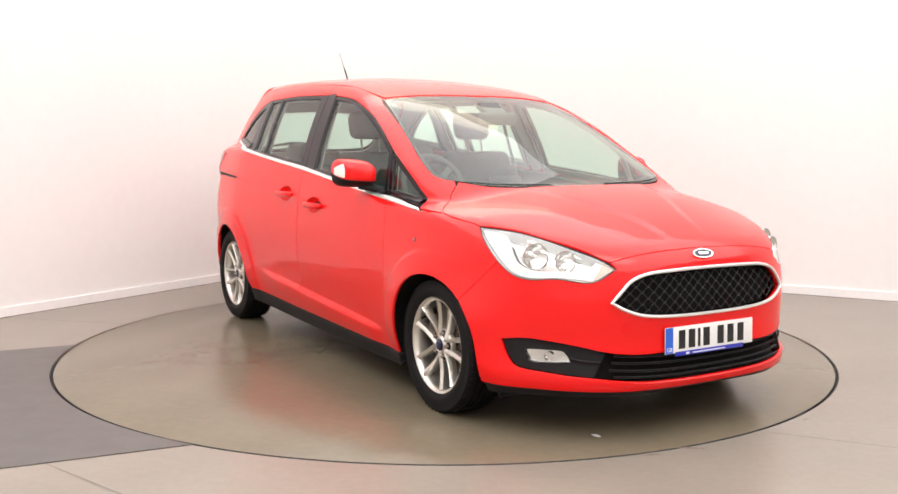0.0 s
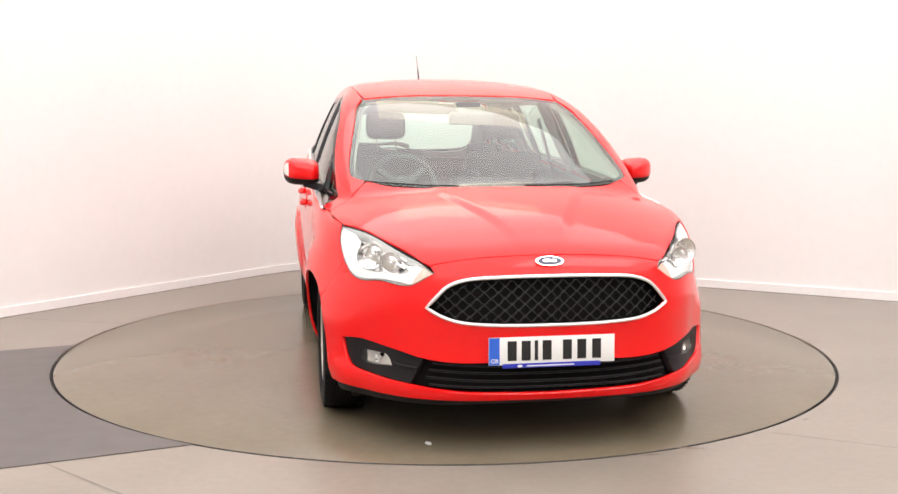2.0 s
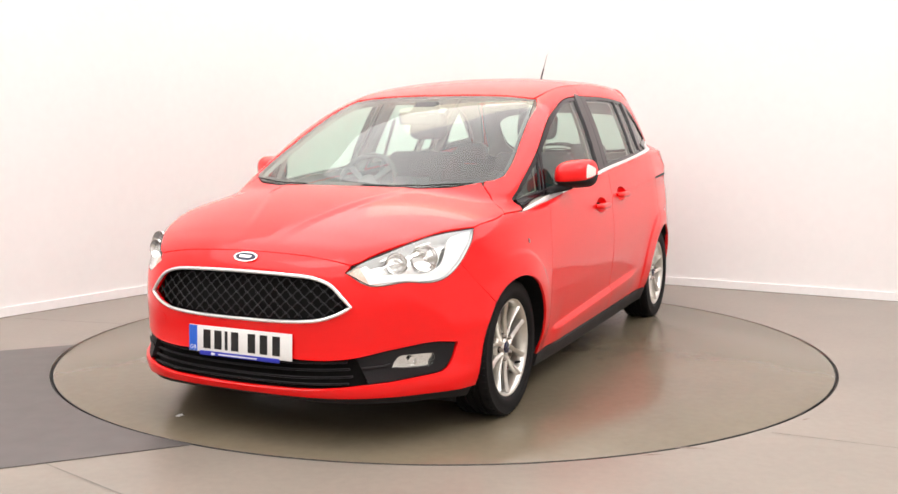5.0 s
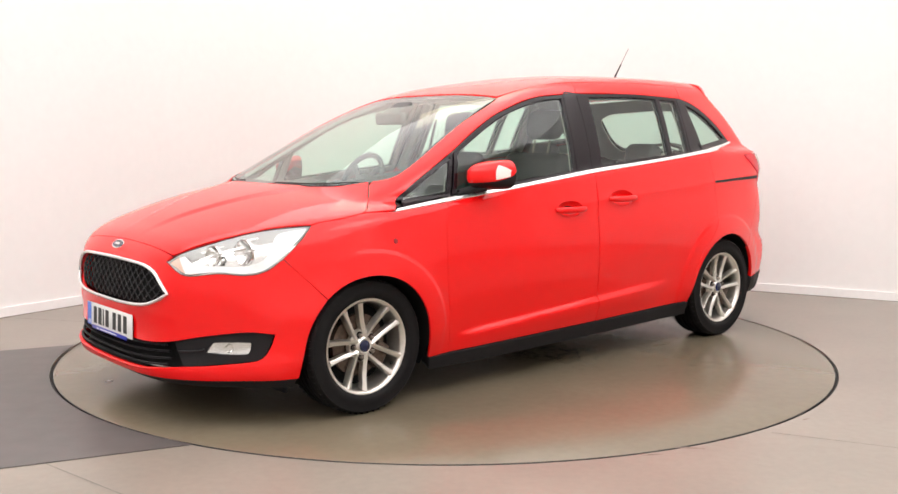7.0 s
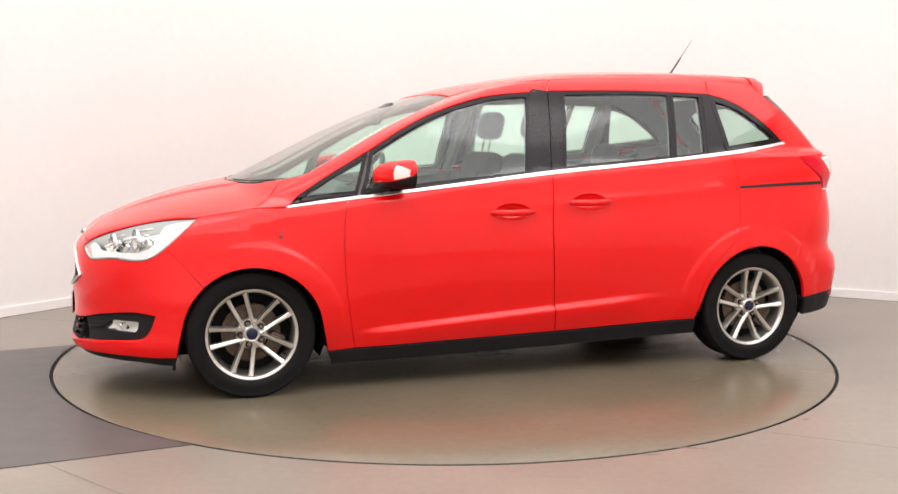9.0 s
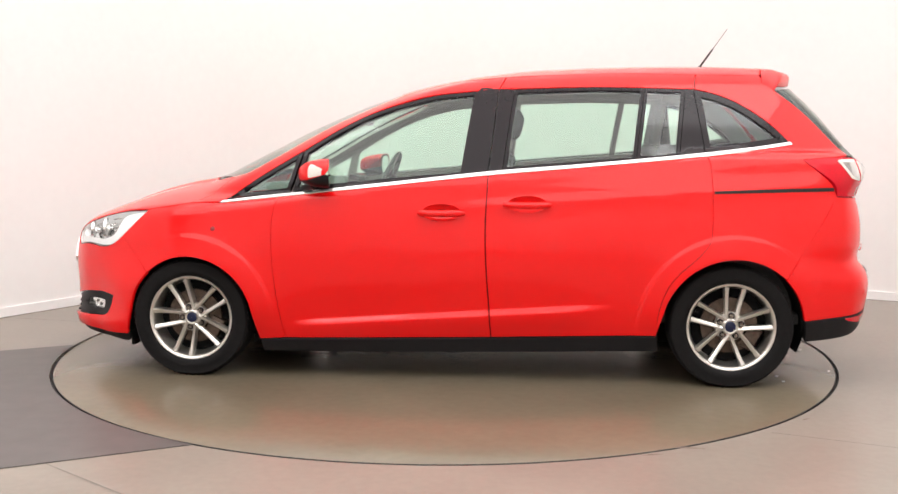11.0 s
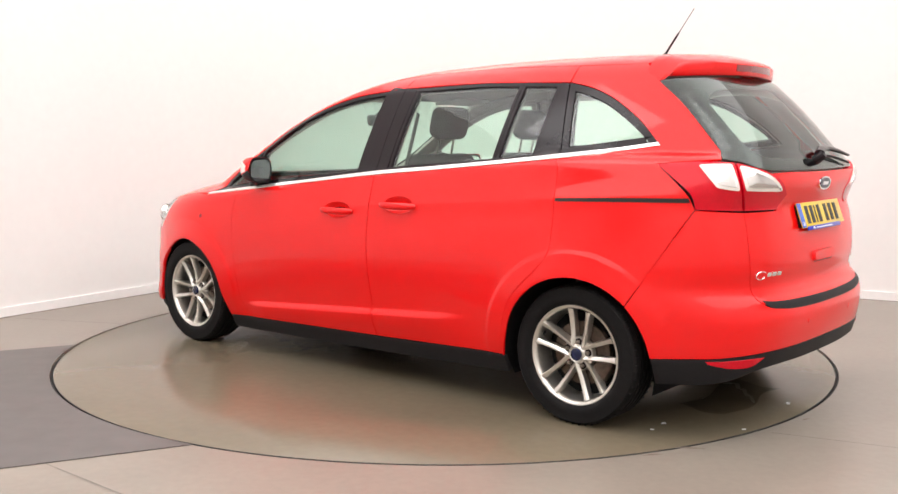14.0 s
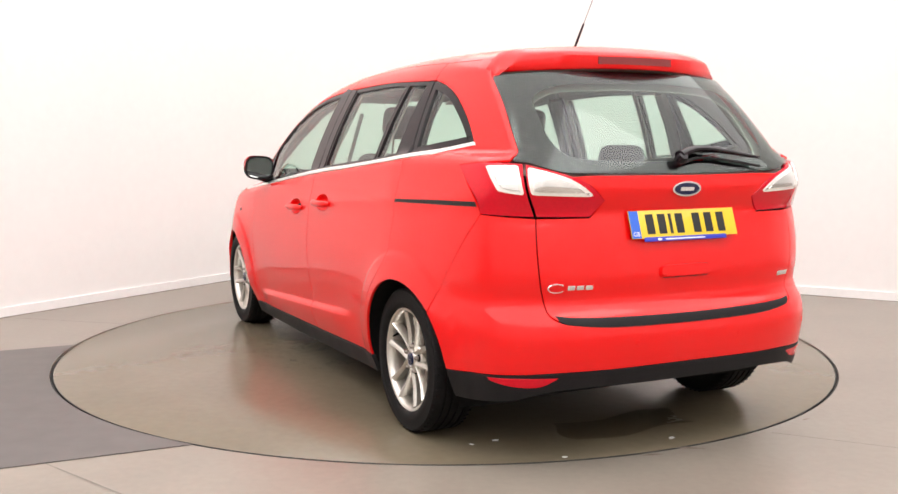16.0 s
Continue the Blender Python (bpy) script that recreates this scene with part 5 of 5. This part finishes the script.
# ---- door mirrors ----
def door_mirror(m):
    sgn = -1 if m else 1

    def shell(a0, a1, grow=0.0, y0=0.845, y1=1.030, n=18, arc_n=20):
        bm = bmesh.new()
        rows = []
        for k in range(n + 1):
            u = k / n
            y = y0 + (y1 - y0) * u
            swell = math.sqrt(max(1 - (2 * u - 1) ** 4 * 0.96, 0.0)) if u > 0.5 else math.sqrt(1 - (2 * u - 1) ** 4 * 0.55)
            xr = -0.745 - 0.035 * u
            depth = (0.165 - 0.065 * u * u) * swell + grow
            zc = 1.068 + 0.012 * u
            hz = 0.072 * swell + grow
            row = []
            for j in range(arc_n + 1):
                a = radians(a0 + (a1 - a0) * j / arc_n)
                cx, cz = math.cos(a), math.sin(a)
                row.append((xr + depth * (abs(cx) ** 0.8), sgn * y, zc + hz * (abs(cz) ** 0.75) * (1 if cz > 0 else -1)))
            rows.append(row)
        V = [[bm.verts.new(p) for p in r] for r in rows]
        for A, B in zip(V, V[1:]):
            for i in range(arc_n):
                bm.faces.new((A[i], A[i + 1], B[i + 1], B[i]))
        bm.faces.new(V[0])
        bm.faces.new(V[-1])
        bmesh.ops.recalc_face_normals(bm, faces=bm.faces)
        return bm

    cap = carpart("door_mirror", shell(-22, 90), RED, CAR, "red door mirror with black base and clear indicator")
    carpart("mirror_base", shell(-90, -21, -0.001), BLACK, cap)
    # housing rim and glass behind
    bm = bmesh.new()
    rim, glass = [], []
    for k in range(32):
        a = k * math.tau / 32
        c, s_ = math.cos(a), math.sin(a)
        y = 0.937 + 0.090 * (abs(c) ** 0.6) * (1 if c > 0 else -1)
        z = 1.074 + 0.069 * (abs(s_) ** 0.7) * (1 if s_ > 0 else -1)
        u = (y - 0.845) / 0.185
        rim.append((-0.749 - 0.030 * u, sgn * y, z))
        glass.append((-0.751 - 0.024 * u, sgn * (0.937 + (y - 0.937) * 0.86), 1.074 + (z - 1.074) * 0.84))
    R = [bm.verts.new(p) for p in rim]
    G = [bm.verts.new(p) for p in glass]
    for k in range(32):
        bm.faces.new((R[k], R[(k + 1) % 32], G[(k + 1) % 32], G[k]))
    carpart("mirror_rim", bm, BLACK, cap)
    bm = bmesh.new()
    bm.faces.new([bm.verts.new((p[0] - 0.001, p[1], p[2])) for p in glass])
    carpart("mirror_glass", bm, MIRROR, cap, "mirror glass")
    # indicator let into the outer front
    bm = bmesh.new()
    rows = []
    for k in range(7):
        u = 0.85 + 0.14 * k / 6
        y = 0.845 + 0.185 * u
        swell = math.sqrt(max(1 - (2 * u - 1) ** 4 * 0.96, 0.0))
        xr, depth, zc, hz = -0.745 - 0.035 * u, (0.165 - 0.065 * u * u) * swell + 0.003, 1.068 + 0.012 * u, 0.072 * swell + 0.002
        rows.append([(xr + depth * abs(math.cos(radians(a))) ** 0.8, sgn * y, zc + hz * abs(math.sin(radians(a))) ** 0.75 * (1 if a > 0 else -1)) for a in np.linspace(-16, 38, 9)])
    V = [[bm.verts.new(p) for p in r] for r in rows]
    for A, B in zip(V, V[1:]):
        for i in range(8):
            bm.faces.new((A[i], A[i + 1], B[i + 1], B[i]))
    bmesh.ops.recalc_face_normals(bm, faces=bm.faces)
    carpart("mirror_indicator", bm, CLEARLENS, cap, "clear indicator lens")
    bm = bmesh.new()
    add_tube(bm, [(-0.60, sgn * 0.815, 0.985), (-0.635, sgn * 0.86, 1.000), (-0.68, sgn * 0.92, 1.012)], [0.022, 0.020, 0.016], 10)
    add_box(bm, (-0.66, sgn * 0.84 - 0.012, 0.972), (-0.56, sgn * 0.84 + 0.012, 0.990), 0.004)
    carpart("mirror_arm", bm, BLACK, cap)


MIRROR = material("mirror_silver", (0.85, 0.90, 0.87), rough=0.01, metal=1.0)
each_side(door_mirror)

# ---- aerial, badges, plates, tailgate fittings ----
bm = bmesh.new()
add_lathe(bm, [(0.034, -0.012), (0.030, 0.004), (0.018, 0.014), (0.010, 0.022), (0.007, 0.026)], pose(-2.735, 0.0, 1.645), 20)
mast = carpart("aerial", bm, BLACK, CAR, "thin black roof aerial")
bm = bmesh.new()
add_tube(bm, [(-2.738, 0, 1.668), (-2.80, 0, 1.757), (-2.805, 0, 1.764)], [0.0055, 0.005, 0.004], 8)
add_tube(bm, [(-2.80, 0, 1.757), (-2.882, 0, 1.874)], 0.0017, 6)
carpart("mast", bm, BLACK, mast)


def oval(kind, uv, a, b, off, m=False):
    f = place_on(kind, uv, off, m)
    ring = [(a * math.cos(k * math.tau / 36), b * math.sin(k * math.tau / 36)) for k in range(36)]
    bm = bmesh.new()
    add_prism(bm, ring, 0.006, f)
    plate = carpart("badge", bm, CHROME, CAR, "small chrome and dark blue oval badge")
    bm = bmesh.new()
    add_prism(bm, [(p[0] * 0.86, p[1] * 0.78) for p in ring], 0.002, f @ pose(0, 0, 0.006))
    carpart("badge_field", bm, BADGEBLUE, plate)
    bm = bmesh.new()
    add_prism(bm, [(-a * 0.5, -b * 0.22), (a * 0.42, -b * 0.26), (a * 0.52, b * 0.2), (-a * 0.45, b * 0.26)], 0.001, f @ pose(0, 0, 0.008))
    carpart("badge_mark", bm, CHROME, plate)


oval("front", (0.0, 0.760), 0.058, 0.024, 0.001)
oval("rear", (0.0, 1.058), 0.069, 0.030, 0.001)


def number_plate(kind, uv, colour, label, lean=0.0):
    f = place_on(kind, uv, 0.010) @ pose(0, 0, 0, lean, 0, 0)
    bm = bmesh.new()
    add_box(bm, (-0.26, -0.0555, -0.004), (0.26, 0.0555, 0.0), 0.0015, f)
    pl = carpart("number_plate", bm, colour, CAR, label)
    bm = bmesh.new()
    add_box(bm, (-0.2585, -0.054, 0.0), (-0.216, 0.054, 0.0012), 0, f)
    carpart("plate_band", bm, BLUE, pl, "blue band")
    xs = [-0.165, -0.108, -0.066, -0.022, 0.062, 0.122, 0.184]
    for k, cx in enumerate(xs):
        w = 0.007 if k == 2 else 0.0185
        bm = bmesh.new()
        add_box(bm, (cx - w, -0.0395, 0.0), (cx + w, 0.0395, 0.0012), 0, f)
        carpart("plate_bar", bm, INK, pl)
    bm = bmesh.new()
    add_box(bm, (-0.204, -0.069, -0.003), (0.200, -0.0505, 0.0015), 0.002, f)
    st = carpart("plate_strip", bm, DEEPBLUE, pl, "narrow blue strip with pale print")
    bm = bmesh.new()
    add_box(bm, (-0.105, -0.0635, 0.0015), (0.09, -0.0585, 0.0022), 0, f)
    carpart("strip_print", bm, PALEINK, st)
    bm = bmesh.new()
    ring = [(-0.133 + 0.011 * math.cos(k * math.tau / 16), -0.061 + 0.0055 * math.sin(k * math.tau / 16)) for k in range(16)]
    add_prism(bm, ring, 0.0008, f @ pose(0, 0, 0.0015))
    carpart("strip_mark", bm, PALEINK, st)
    text = bpy.data.curves.new("band_letters", "FONT")
    text.body, text.size, text.align_x, text.extrude = "GB", 0.024, "CENTER", 0.0003
    tmp = bpy.data.objects.new("band_letters", text)
    me = bpy.data.meshes.new_from_object(tmp)
    me.transform(f @ pose(-0.237, -0.046, 0.0016))
    me.materials.clear()
    me.materials.append(PALEINK)
    under(new("band_letters", me), pl)
    # holder behind the plate
    bm = bmesh.new()
    add_box(bm, (-0.25, -0.05, -0.03), (0.25, 0.05, -0.004), 0.004, f)
    carpart("plate_holder", bm, BLACK, pl)


number_plate("front", (0.0, 0.414), PLATE_W, "white front number plate with blue band", 0.0)
number_plate("rear", (0.0, 0.920), PLATE_Y, "yellow rear number plate with blue band", 0.0)

f = place_on("rear", (0.0, 0.738), 0.0)
bm = bmesh.new()
ring = [(0.128 * (abs(math.cos(a)) ** 0.35) * (1 if math.cos(a) > 0 else -1), 0.027 * (abs(math.sin(a)) ** 0.5) * (1 if math.sin(a) > 0 else -1)) for a in [k * math.tau / 48 for k in range(48)]]
lo = [bm.verts.new(f @ Vector((a, b, -0.004))) for a, b in ring]
hi = [bm.verts.new(f @ Vector((a * 0.95, b * 0.8 + 0.004, 0.012))) for a, b in ring]
for k in range(48):
    bm.faces.new((lo[k], lo[(k + 1) % 48], hi[(k + 1) % 48], hi[k]))
bm.faces.new(hi)
bmesh.ops.recalc_face_normals(bm, faces=bm.faces)
carpart("tailgate_handle", bm, RED, gate)
# flat black sliver painted in for the shade under the grip
bm = bmesh.new()
add_prism(bm, [(a * 0.85, b * 0.10 - 0.0225) for a, b in ring], 0.001, f @ pose(0, 0, 0.0015))
carpart("handle_shade", bm, GAPBLACK, gate)
# model badges: plain bright shapes
f = place_on("rear", (0.557, 0.694), 0.0005)
bm = bmesh.new()
c_ring = [(-0.062 + 0.034 * math.cos(a), 0.017 * math.sin(a)) for a in [radians(40 + 280 * k / 16) for k in range(17)]]
add_tube(bm, [f @ Vector((a, b, 0.002)) for a, b in c_ring], 0.0028, 6, up=(1, 0, 0))
for k in range(3):
    add_box(bm, (-0.018 + 0.036 * k, -0.009, 0), (0.012 + 0.036 * k, 0.009, 0.003), 0.001, f)
carpart("model_badge", bm, CHROME, gate, "bright model badge in plain shapes")
f = place_on("rear", (0.615, 0.690), 0.0005, True)
bm = bmesh.new()
add_box(bm, (-0.038, -0.010, 0), (0.038, 0.010, 0.003), 0.001, f)
carpart("model_badge", bm, CHROME, gate, "small bright badge")
# parking sensors
for u in (0.28, 0.72):
    for m in (False, True):
        bm = bmesh.new()
        add_lathe(bm, [(0.0125, -0.001), (0.012, 0.0012), (0.0005, 0.0018)], place_on("rear", (u, 0.475), 0.0, m), 20)
        carpart("parking_sensor", bm, RED, rear_bumper)
bm = bmesh.new()
add_lathe(bm, [(0.026, -0.001), (0.0255, 0.001), (0.0005, 0.0014)], place_on("front", (-0.42, 0.475), 0.0), 28)
carpart("towing_eye_cover", bm, RED, bumper)
# rear wiper
bm = bmesh.new()
arm = curve([(0.03, 1.168), (-0.10, 1.190), (-0.25, 1.186), (-0.47, 1.158)], False)
add_tube(bm, skin_line("rear", arm, 0.030), [0.024 - 0.016 * (k / (len(arm) - 1)) for k in range(len(arm))], 10, up=(1, 0, 0), flatten=0.8)
add_lathe(bm, [(0.022, -0.006), (0.022, 0.035), (0.018, 0.045), (0.0005, 0.047)], place_on("rear", (0.02, 1.160), 0.0), 20)
wp = carpart("rear_wiper", bm, GLOSSBLACK, CAR, "black rear wiper resting across the glass")
bm = bmesh.new()
add_tube(bm, skin_line("rear", [(p[0], p[1] - 0.022) for p in arm], 0.010), 0.006, 6)
carpart("wiper_blade", bm, BLACK, wp)
# ---- inside the car ----
def cushion(bm, lo, hi, r, m):
    """A padded block."""
    n0 = len(bm.verts)
    made = bmesh.ops.create_cube(bm, size=1, matrix=m @ Matrix.LocRotScale([(a + b) / 2 for a, b in zip(lo, hi)], None, [b - a for a, b in zip(lo, hi)]))
    edges = list({e for v in made["verts"] for e in v.link_edges})
    bmesh.ops.bevel(bm, geom=edges, offset=r, segments=4, profile=0.5, affect="EDGES")


def seat(x, y, z, wide, back_h, lean, rest_z, label, head=True, rest_h=0.21):
    bm = bmesh.new()
    cushion(bm, (-0.02, -wide / 2, -0.16), (0.50, wide / 2, 0.0), 0.05, pose(x, y, z, 0, -4, 0))
    cushion(bm, (-0.10, -wide / 2, -0.05), (0.03, wide / 2, back_h), 0.055, pose(x, y, z, 0, -lean, 0))
    cushion(bm, (-0.06, -wide / 2 - 0.008, 0.05), (0.075, -wide / 2 + 0.075, back_h * 0.75), 0.03, pose(x, y, z, 0, -lean, 0))
    cushion(bm, (-0.06, wide / 2 - 0.075, 0.05), (0.075, wide / 2 + 0.008, back_h * 0.75), 0.03, pose(x, y, z, 0, -lean, 0))
    st = carpart("seat", bm, CLOTH, CAR, label)
    if head:
        m = pose(x, y, z, 0, -lean, 0)
        top = back_h + rest_z
        bm = bmesh.new()
        cushion(bm, (-0.09, -0.125, top), (0.02, 0.125, top + rest_h), 0.05, m)
        carpart("headrest", bm, CLOTH, st)
        for s in (-0.06, 0.06):
            bm = bmesh.new()
            add_tube(bm, [m @ Vector((-0.035, s, back_h - 0.03)), m @ Vector((-0.035, s, top + 0.03))], 0.006, 8)
            carpart("headrest_post", bm, STEEL, st)


for y in (0.375, -0.375):
    seat(-1.46, y, 0.66, 0.50, 0.53, 14, 0.085, "dark grey cloth front seat with headrest", rest_h=0.175)
for y in (0.44, 0.0, -0.44):
    seat(-2.33, y, 0.66, 0.42, 0.43 if y else 0.34, 16, 0.01, "dark grey cloth rear seat", head=bool(y), rest_h=0.15)

# dashboard: a profile drawn across the car
prof = [(-0.02, 0.972), (-0.22, 0.985), (-0.42, 0.972), (-0.58, 0.965), (-0.68, 0.945), (-0.73, 0.90), (-0.70, 0.80), (-0.64, 0.62), (-0.40, 0.50), (-0.10, 0.55)]
bm = bmesh.new()
rows = []
for k in range(25):
    y = -0.70 + 1.40 * k / 24
    hump = 0.045 * math.exp(-((y + 0.36) / 0.17) ** 4) + 0.03 * math.exp(-(y / 0.16) ** 4)
    tuck = 0.28 * (abs(y) / 0.7) ** 2.6
    rows.append([(px - tuck * (1 if i < 2 else 0.2 if i < 4 else 0), y, pz + (hump if 2 <= i <= 4 else 0)) for i, (px, pz) in enumerate(prof)])
V = [[bm.verts.new(p) for p in r] for r in rows]
for A, B in zip(V, V[1:]):
    for i in range(len(prof) - 1):
        bm.faces.new((A[i], A[i + 1], B[i + 1], B[i]))
bmesh.ops.recalc_face_normals(bm, faces=bm.faces)
dash = carpart("dashboard", bm, TRIM, CAR, "dark grey plastic dashboard")
bm = bmesh.new()
cushion(bm, (-0.02, -0.11, -0.06), (0.05, 0.11, 0.09), 0.015, pose(-0.73, 0.0, 0.95, 0, -18, 0))
carpart("centre_screen", bm, GLOSSBLACK, dash)
# steering wheel
m = pose(-0.86, -0.375, 0.985, 0, 65, 0)
bm = bmesh.new()
add_tube(bm, [m @ Vector((0.185 * math.cos(k * math.tau / 40), 0.185 * math.sin(k * math.tau / 40), 0)) for k in range(40)], 0.016, 10, closed=True, up=tuple(m.to_3x3() @ Vector((0, 0, 1))))
wheel_in = carpart("steering_wheel", bm, TRIM, CAR, "black steering wheel on the driver's side")
bm = bmesh.new()
add_lathe(bm, [(0.0005, 0.012), (0.05, 0.010), (0.068, -0.005), (0.05, -0.05)], m, 24)
for a in (0, 130, 230):
    add_box(bm, (0.05, -0.018, -0.012), (0.182, 0.018, 0.004), 0.003, m @ pose(0, 0, 0, 0, 0, a))
carpart("wheel_hub", bm, TRIM, wheel_in)
bm = bmesh.new()
add_tube(bm, [m @ Vector((0, 0, -0.02)), m @ Vector((0, 0, -0.28))], 0.035, 12)
carpart("steering_column", bm, TRIM, wheel_in)
# inside mirror and its sensor housing
bm = bmesh.new()
cushion(bm, (-0.02, -0.125, -0.035), (0.02, 0.125, 0.035), 0.018, pose(-0.80, 0.0, 1.362, 0, 8, 0))
mir = carpart("inside_mirror", bm, TRIM, CAR)
bm = bmesh.new()
cushion(bm, (-0.08, -0.07, -0.028), (0.05, 0.07, 0.012), 0.012, pose(-0.84, 0.0, 1.410, 0, 30, 0))
carpart("sensor_housing", bm, TRIM, mir)
for sgn in (1, -1):
    bm = bmesh.new()
    cushion(bm, (-0.16, -0.17, -0.007), (0.0, 0.17, 0.007), 0.005, pose(-1.12, sgn * 0.30, 1.462, 0, 10, 0))
    carpart("sun_visor", bm, PALE, CAR)
# headlining, pillar linings, door linings, floor, load cover
half = [(-1.10, 0.30), (-1.16, 0.54, S)] + [(p[0], p[1] - 0.015) for p in EDGE_TOP[1:-1]] + [(-2.93, 0.50, S), (-2.96, 0.3)]
panel("headlining", "top", curve([(-1.08, 0.0)] + half + [(-2.97, 0.0)] + [(p[0], -p[1], *p[2:]) for p in half[::-1]]), PALE, CAR, off=-0.034, thick=0.004, gap=0.0, res=0.08)
for m in (False, True):
    panel("pillar_lining", "side", shut(FRAME_TOP, [(-1.640, EDGE_SIDE[3][1], S)], EDGE_SIDE[2::-1], SCREEN_SIDE_XZ[::-1], sharp(HOOD_SIDE_XZ)), PALE, CAR, off=-0.022, thick=0.02, gap=-0.007, mirror=m)
    panel("door_lining", "side", shut([(-0.60, 0.50, S), (-0.52, 0.972, S), (-1.0, 1.026), (-1.56, 1.082, S), (-2.40, 1.158), (-2.9, 1.206, S), (-2.9, 0.76, S), (-2.38, 0.74), (-2.15, 0.55), (-1.56, 0.45)]), TRIM, CAR, off=-0.07, thick=0.03, gap=0.0, mirror=m, res=0.06)
    panel("rail_lining", "side", shut(FRAME_MID, [(-2.618, EDGE_SIDE[7][1], S)], EDGE_SIDE[6:3:-1], [(-1.645, EDGE_SIDE[3][1], S)]), PALE, CAR, off=-0.022, thick=0.02, gap=-0.005, mirror=m)
    panel("quarter_lining", "side", shut([(-3.089, 1.224, S)], FRAME_BACK[-2:0:-1], [(-2.606, 1.506, S), (-2.622, EDGE_SIDE[7][1], S)], EDGE_SIDE[8:10], [(-2.93, 1.500, S), (-3.06, 1.392), (-3.18, 1.250, S), (-3.18, 1.17, S), (-2.9, 1.10, S), (-2.90, 1.20, S)]), PALE, CAR, off=-0.025, thick=0.015, gap=-0.004, mirror=m)
    bm = bmesh.new()
    for a, b in (((-1.50, 1.07), (-1.60, 1.50)), ((-2.57, 1.17), (-2.60, 1.50))):
        pa, pb = skin_line("side", [a], -0.045, m)[0], skin_line("side", [b], -0.045, m)[0]
        add_tube(bm, [pa, pb], 0.032, 8)
    carpart("pillar_trim", bm, PALE, CAR)
    panel("pillar_backing", "side", curve([(-2.615, 1.175, S), (-2.580, 1.500, S), (-2.640, 1.494, S), (-2.690, 1.186, S)]), LINER, CAR, off=-0.034, thick=0.006, gap=0.0, mirror=m)
    # belts hanging at the pillars
    bm = bmesh.new()
    pa, pb = skin_line("side", [(-1.66, 1.42)], -0.09, m)[0], skin_line("side", [(-1.62, 0.75)], -0.10, m)[0]
    add_tube(bm, [pa, pb], 0.012, 6, flatten=0.2)
    carpart("seat_belt", bm, TRIM, CAR)
bm = bmesh.new()
add_box(bm, (-3.35, -0.72, 0.30), (-0.35, 0.72, 0.36), 0.02)
add_box(bm, (-3.40, -0.62, 0.36), (-2.62, 0.62, 0.72), 0.03)
add_box(bm, (-1.25, -0.10, 0.36), (-0.62, 0.10, 0.66), 0.03)
carpart("cabin_floor", bm, TRIM, CAR)
bm = bmesh.new()
add_tube(bm, [(-1.02, 0.0, 0.66), (-1.0, 0.0, 0.76)], [0.012, 0.022], 10)
carpart("gear_lever", bm, TRIM, CAR)
panel("rear_window_lining", "rear", inset(REAR_LINE, -0.03), PALE, CAR, off=-0.045, thick=0.006, gap=0.0, holes=[curve(both(half_in))], res=0.06)
panel("tailgate_lining", "rear", curve(both([(0.0, 1.105), (0.5, 1.105), (0.6, 1.08), (0.6, 0.7), (0.0, 0.7)])), TRIM, CAR, off=-0.06, thick=0.01, gap=0.0, res=0.08)

# ---- on the turntable: a clear film left under the car's tail ----
sheet_bm = bmesh.new()
fx, fy = -1.87, 0.04
rows = []
for i in range(13):
    row = []
    for j in range(9):
        u, v = i / 12, j / 8
        row.append(sheet_bm.verts.new((fx + 0.24 * (u - 0.5) + 0.03 * math.sin(7 * v), fy + 0.62 * (v - 0.5) + 0.03 * math.sin(5 * u), 0.003 + 0.0018 * abs(math.sin(9 * u + 3 * v)) ** 3 * (1 if 0 < i < 12 and 0 < j < 8 else 0.2))))
    rows.append(row)
for A, B in zip(rows, rows[1:]):
    for j in range(8):
        sheet_bm.faces.new((A[j], A[j + 1], B[j + 1], B[j]))
FILM = tagged(link_mesh("plastic_film", sheet_bm, thin_glass("clear_film", (0.80, 0.79, 0.77), 0.5, 0.06)), "crumpled clear plastic film lying on the turntable", "plastic film")

def paper_scrap(x, y, size, turn):
    bm = bmesh.new()
    add_prism(bm, [(-0.022 * size, -0.008 * size), (0.0, -0.014 * size), (0.025 * size, -0.004 * size), (0.02 * size, 0.010 * size), (-0.010 * size, 0.012 * size)], 0.002, pose(x, y, 0.001, 0, 0, turn))
    return tagged(link_mesh("paper_scrap", bm, PLATE_W), "small pale scrap of paper lying on the turntable", "paper scrap", group="scraps on the turntable")


SCRAPS = [paper_scrap(1.93, -0.41, 1.0, 0), paper_scrap(-1.829, 0.656, 0.62, 70), paper_scrap(-1.835, 0.773, 0.4, 20), paper_scrap(-2.122, -0.027, 0.75, 110), paper_scrap(-2.138, 0.514, 0.5, 60)]


def motions():
    """The table and the car on it turn together."""
    rows = [(t, pose(0, 0, 0, 0, 0, a)) for t, a in TURN]
    walk(disc_thing, rows)
    walk(CAR, rows)
    walk(FILM, rows)
    for scrap in SCRAPS:
        walk(scrap, rows)


motions()
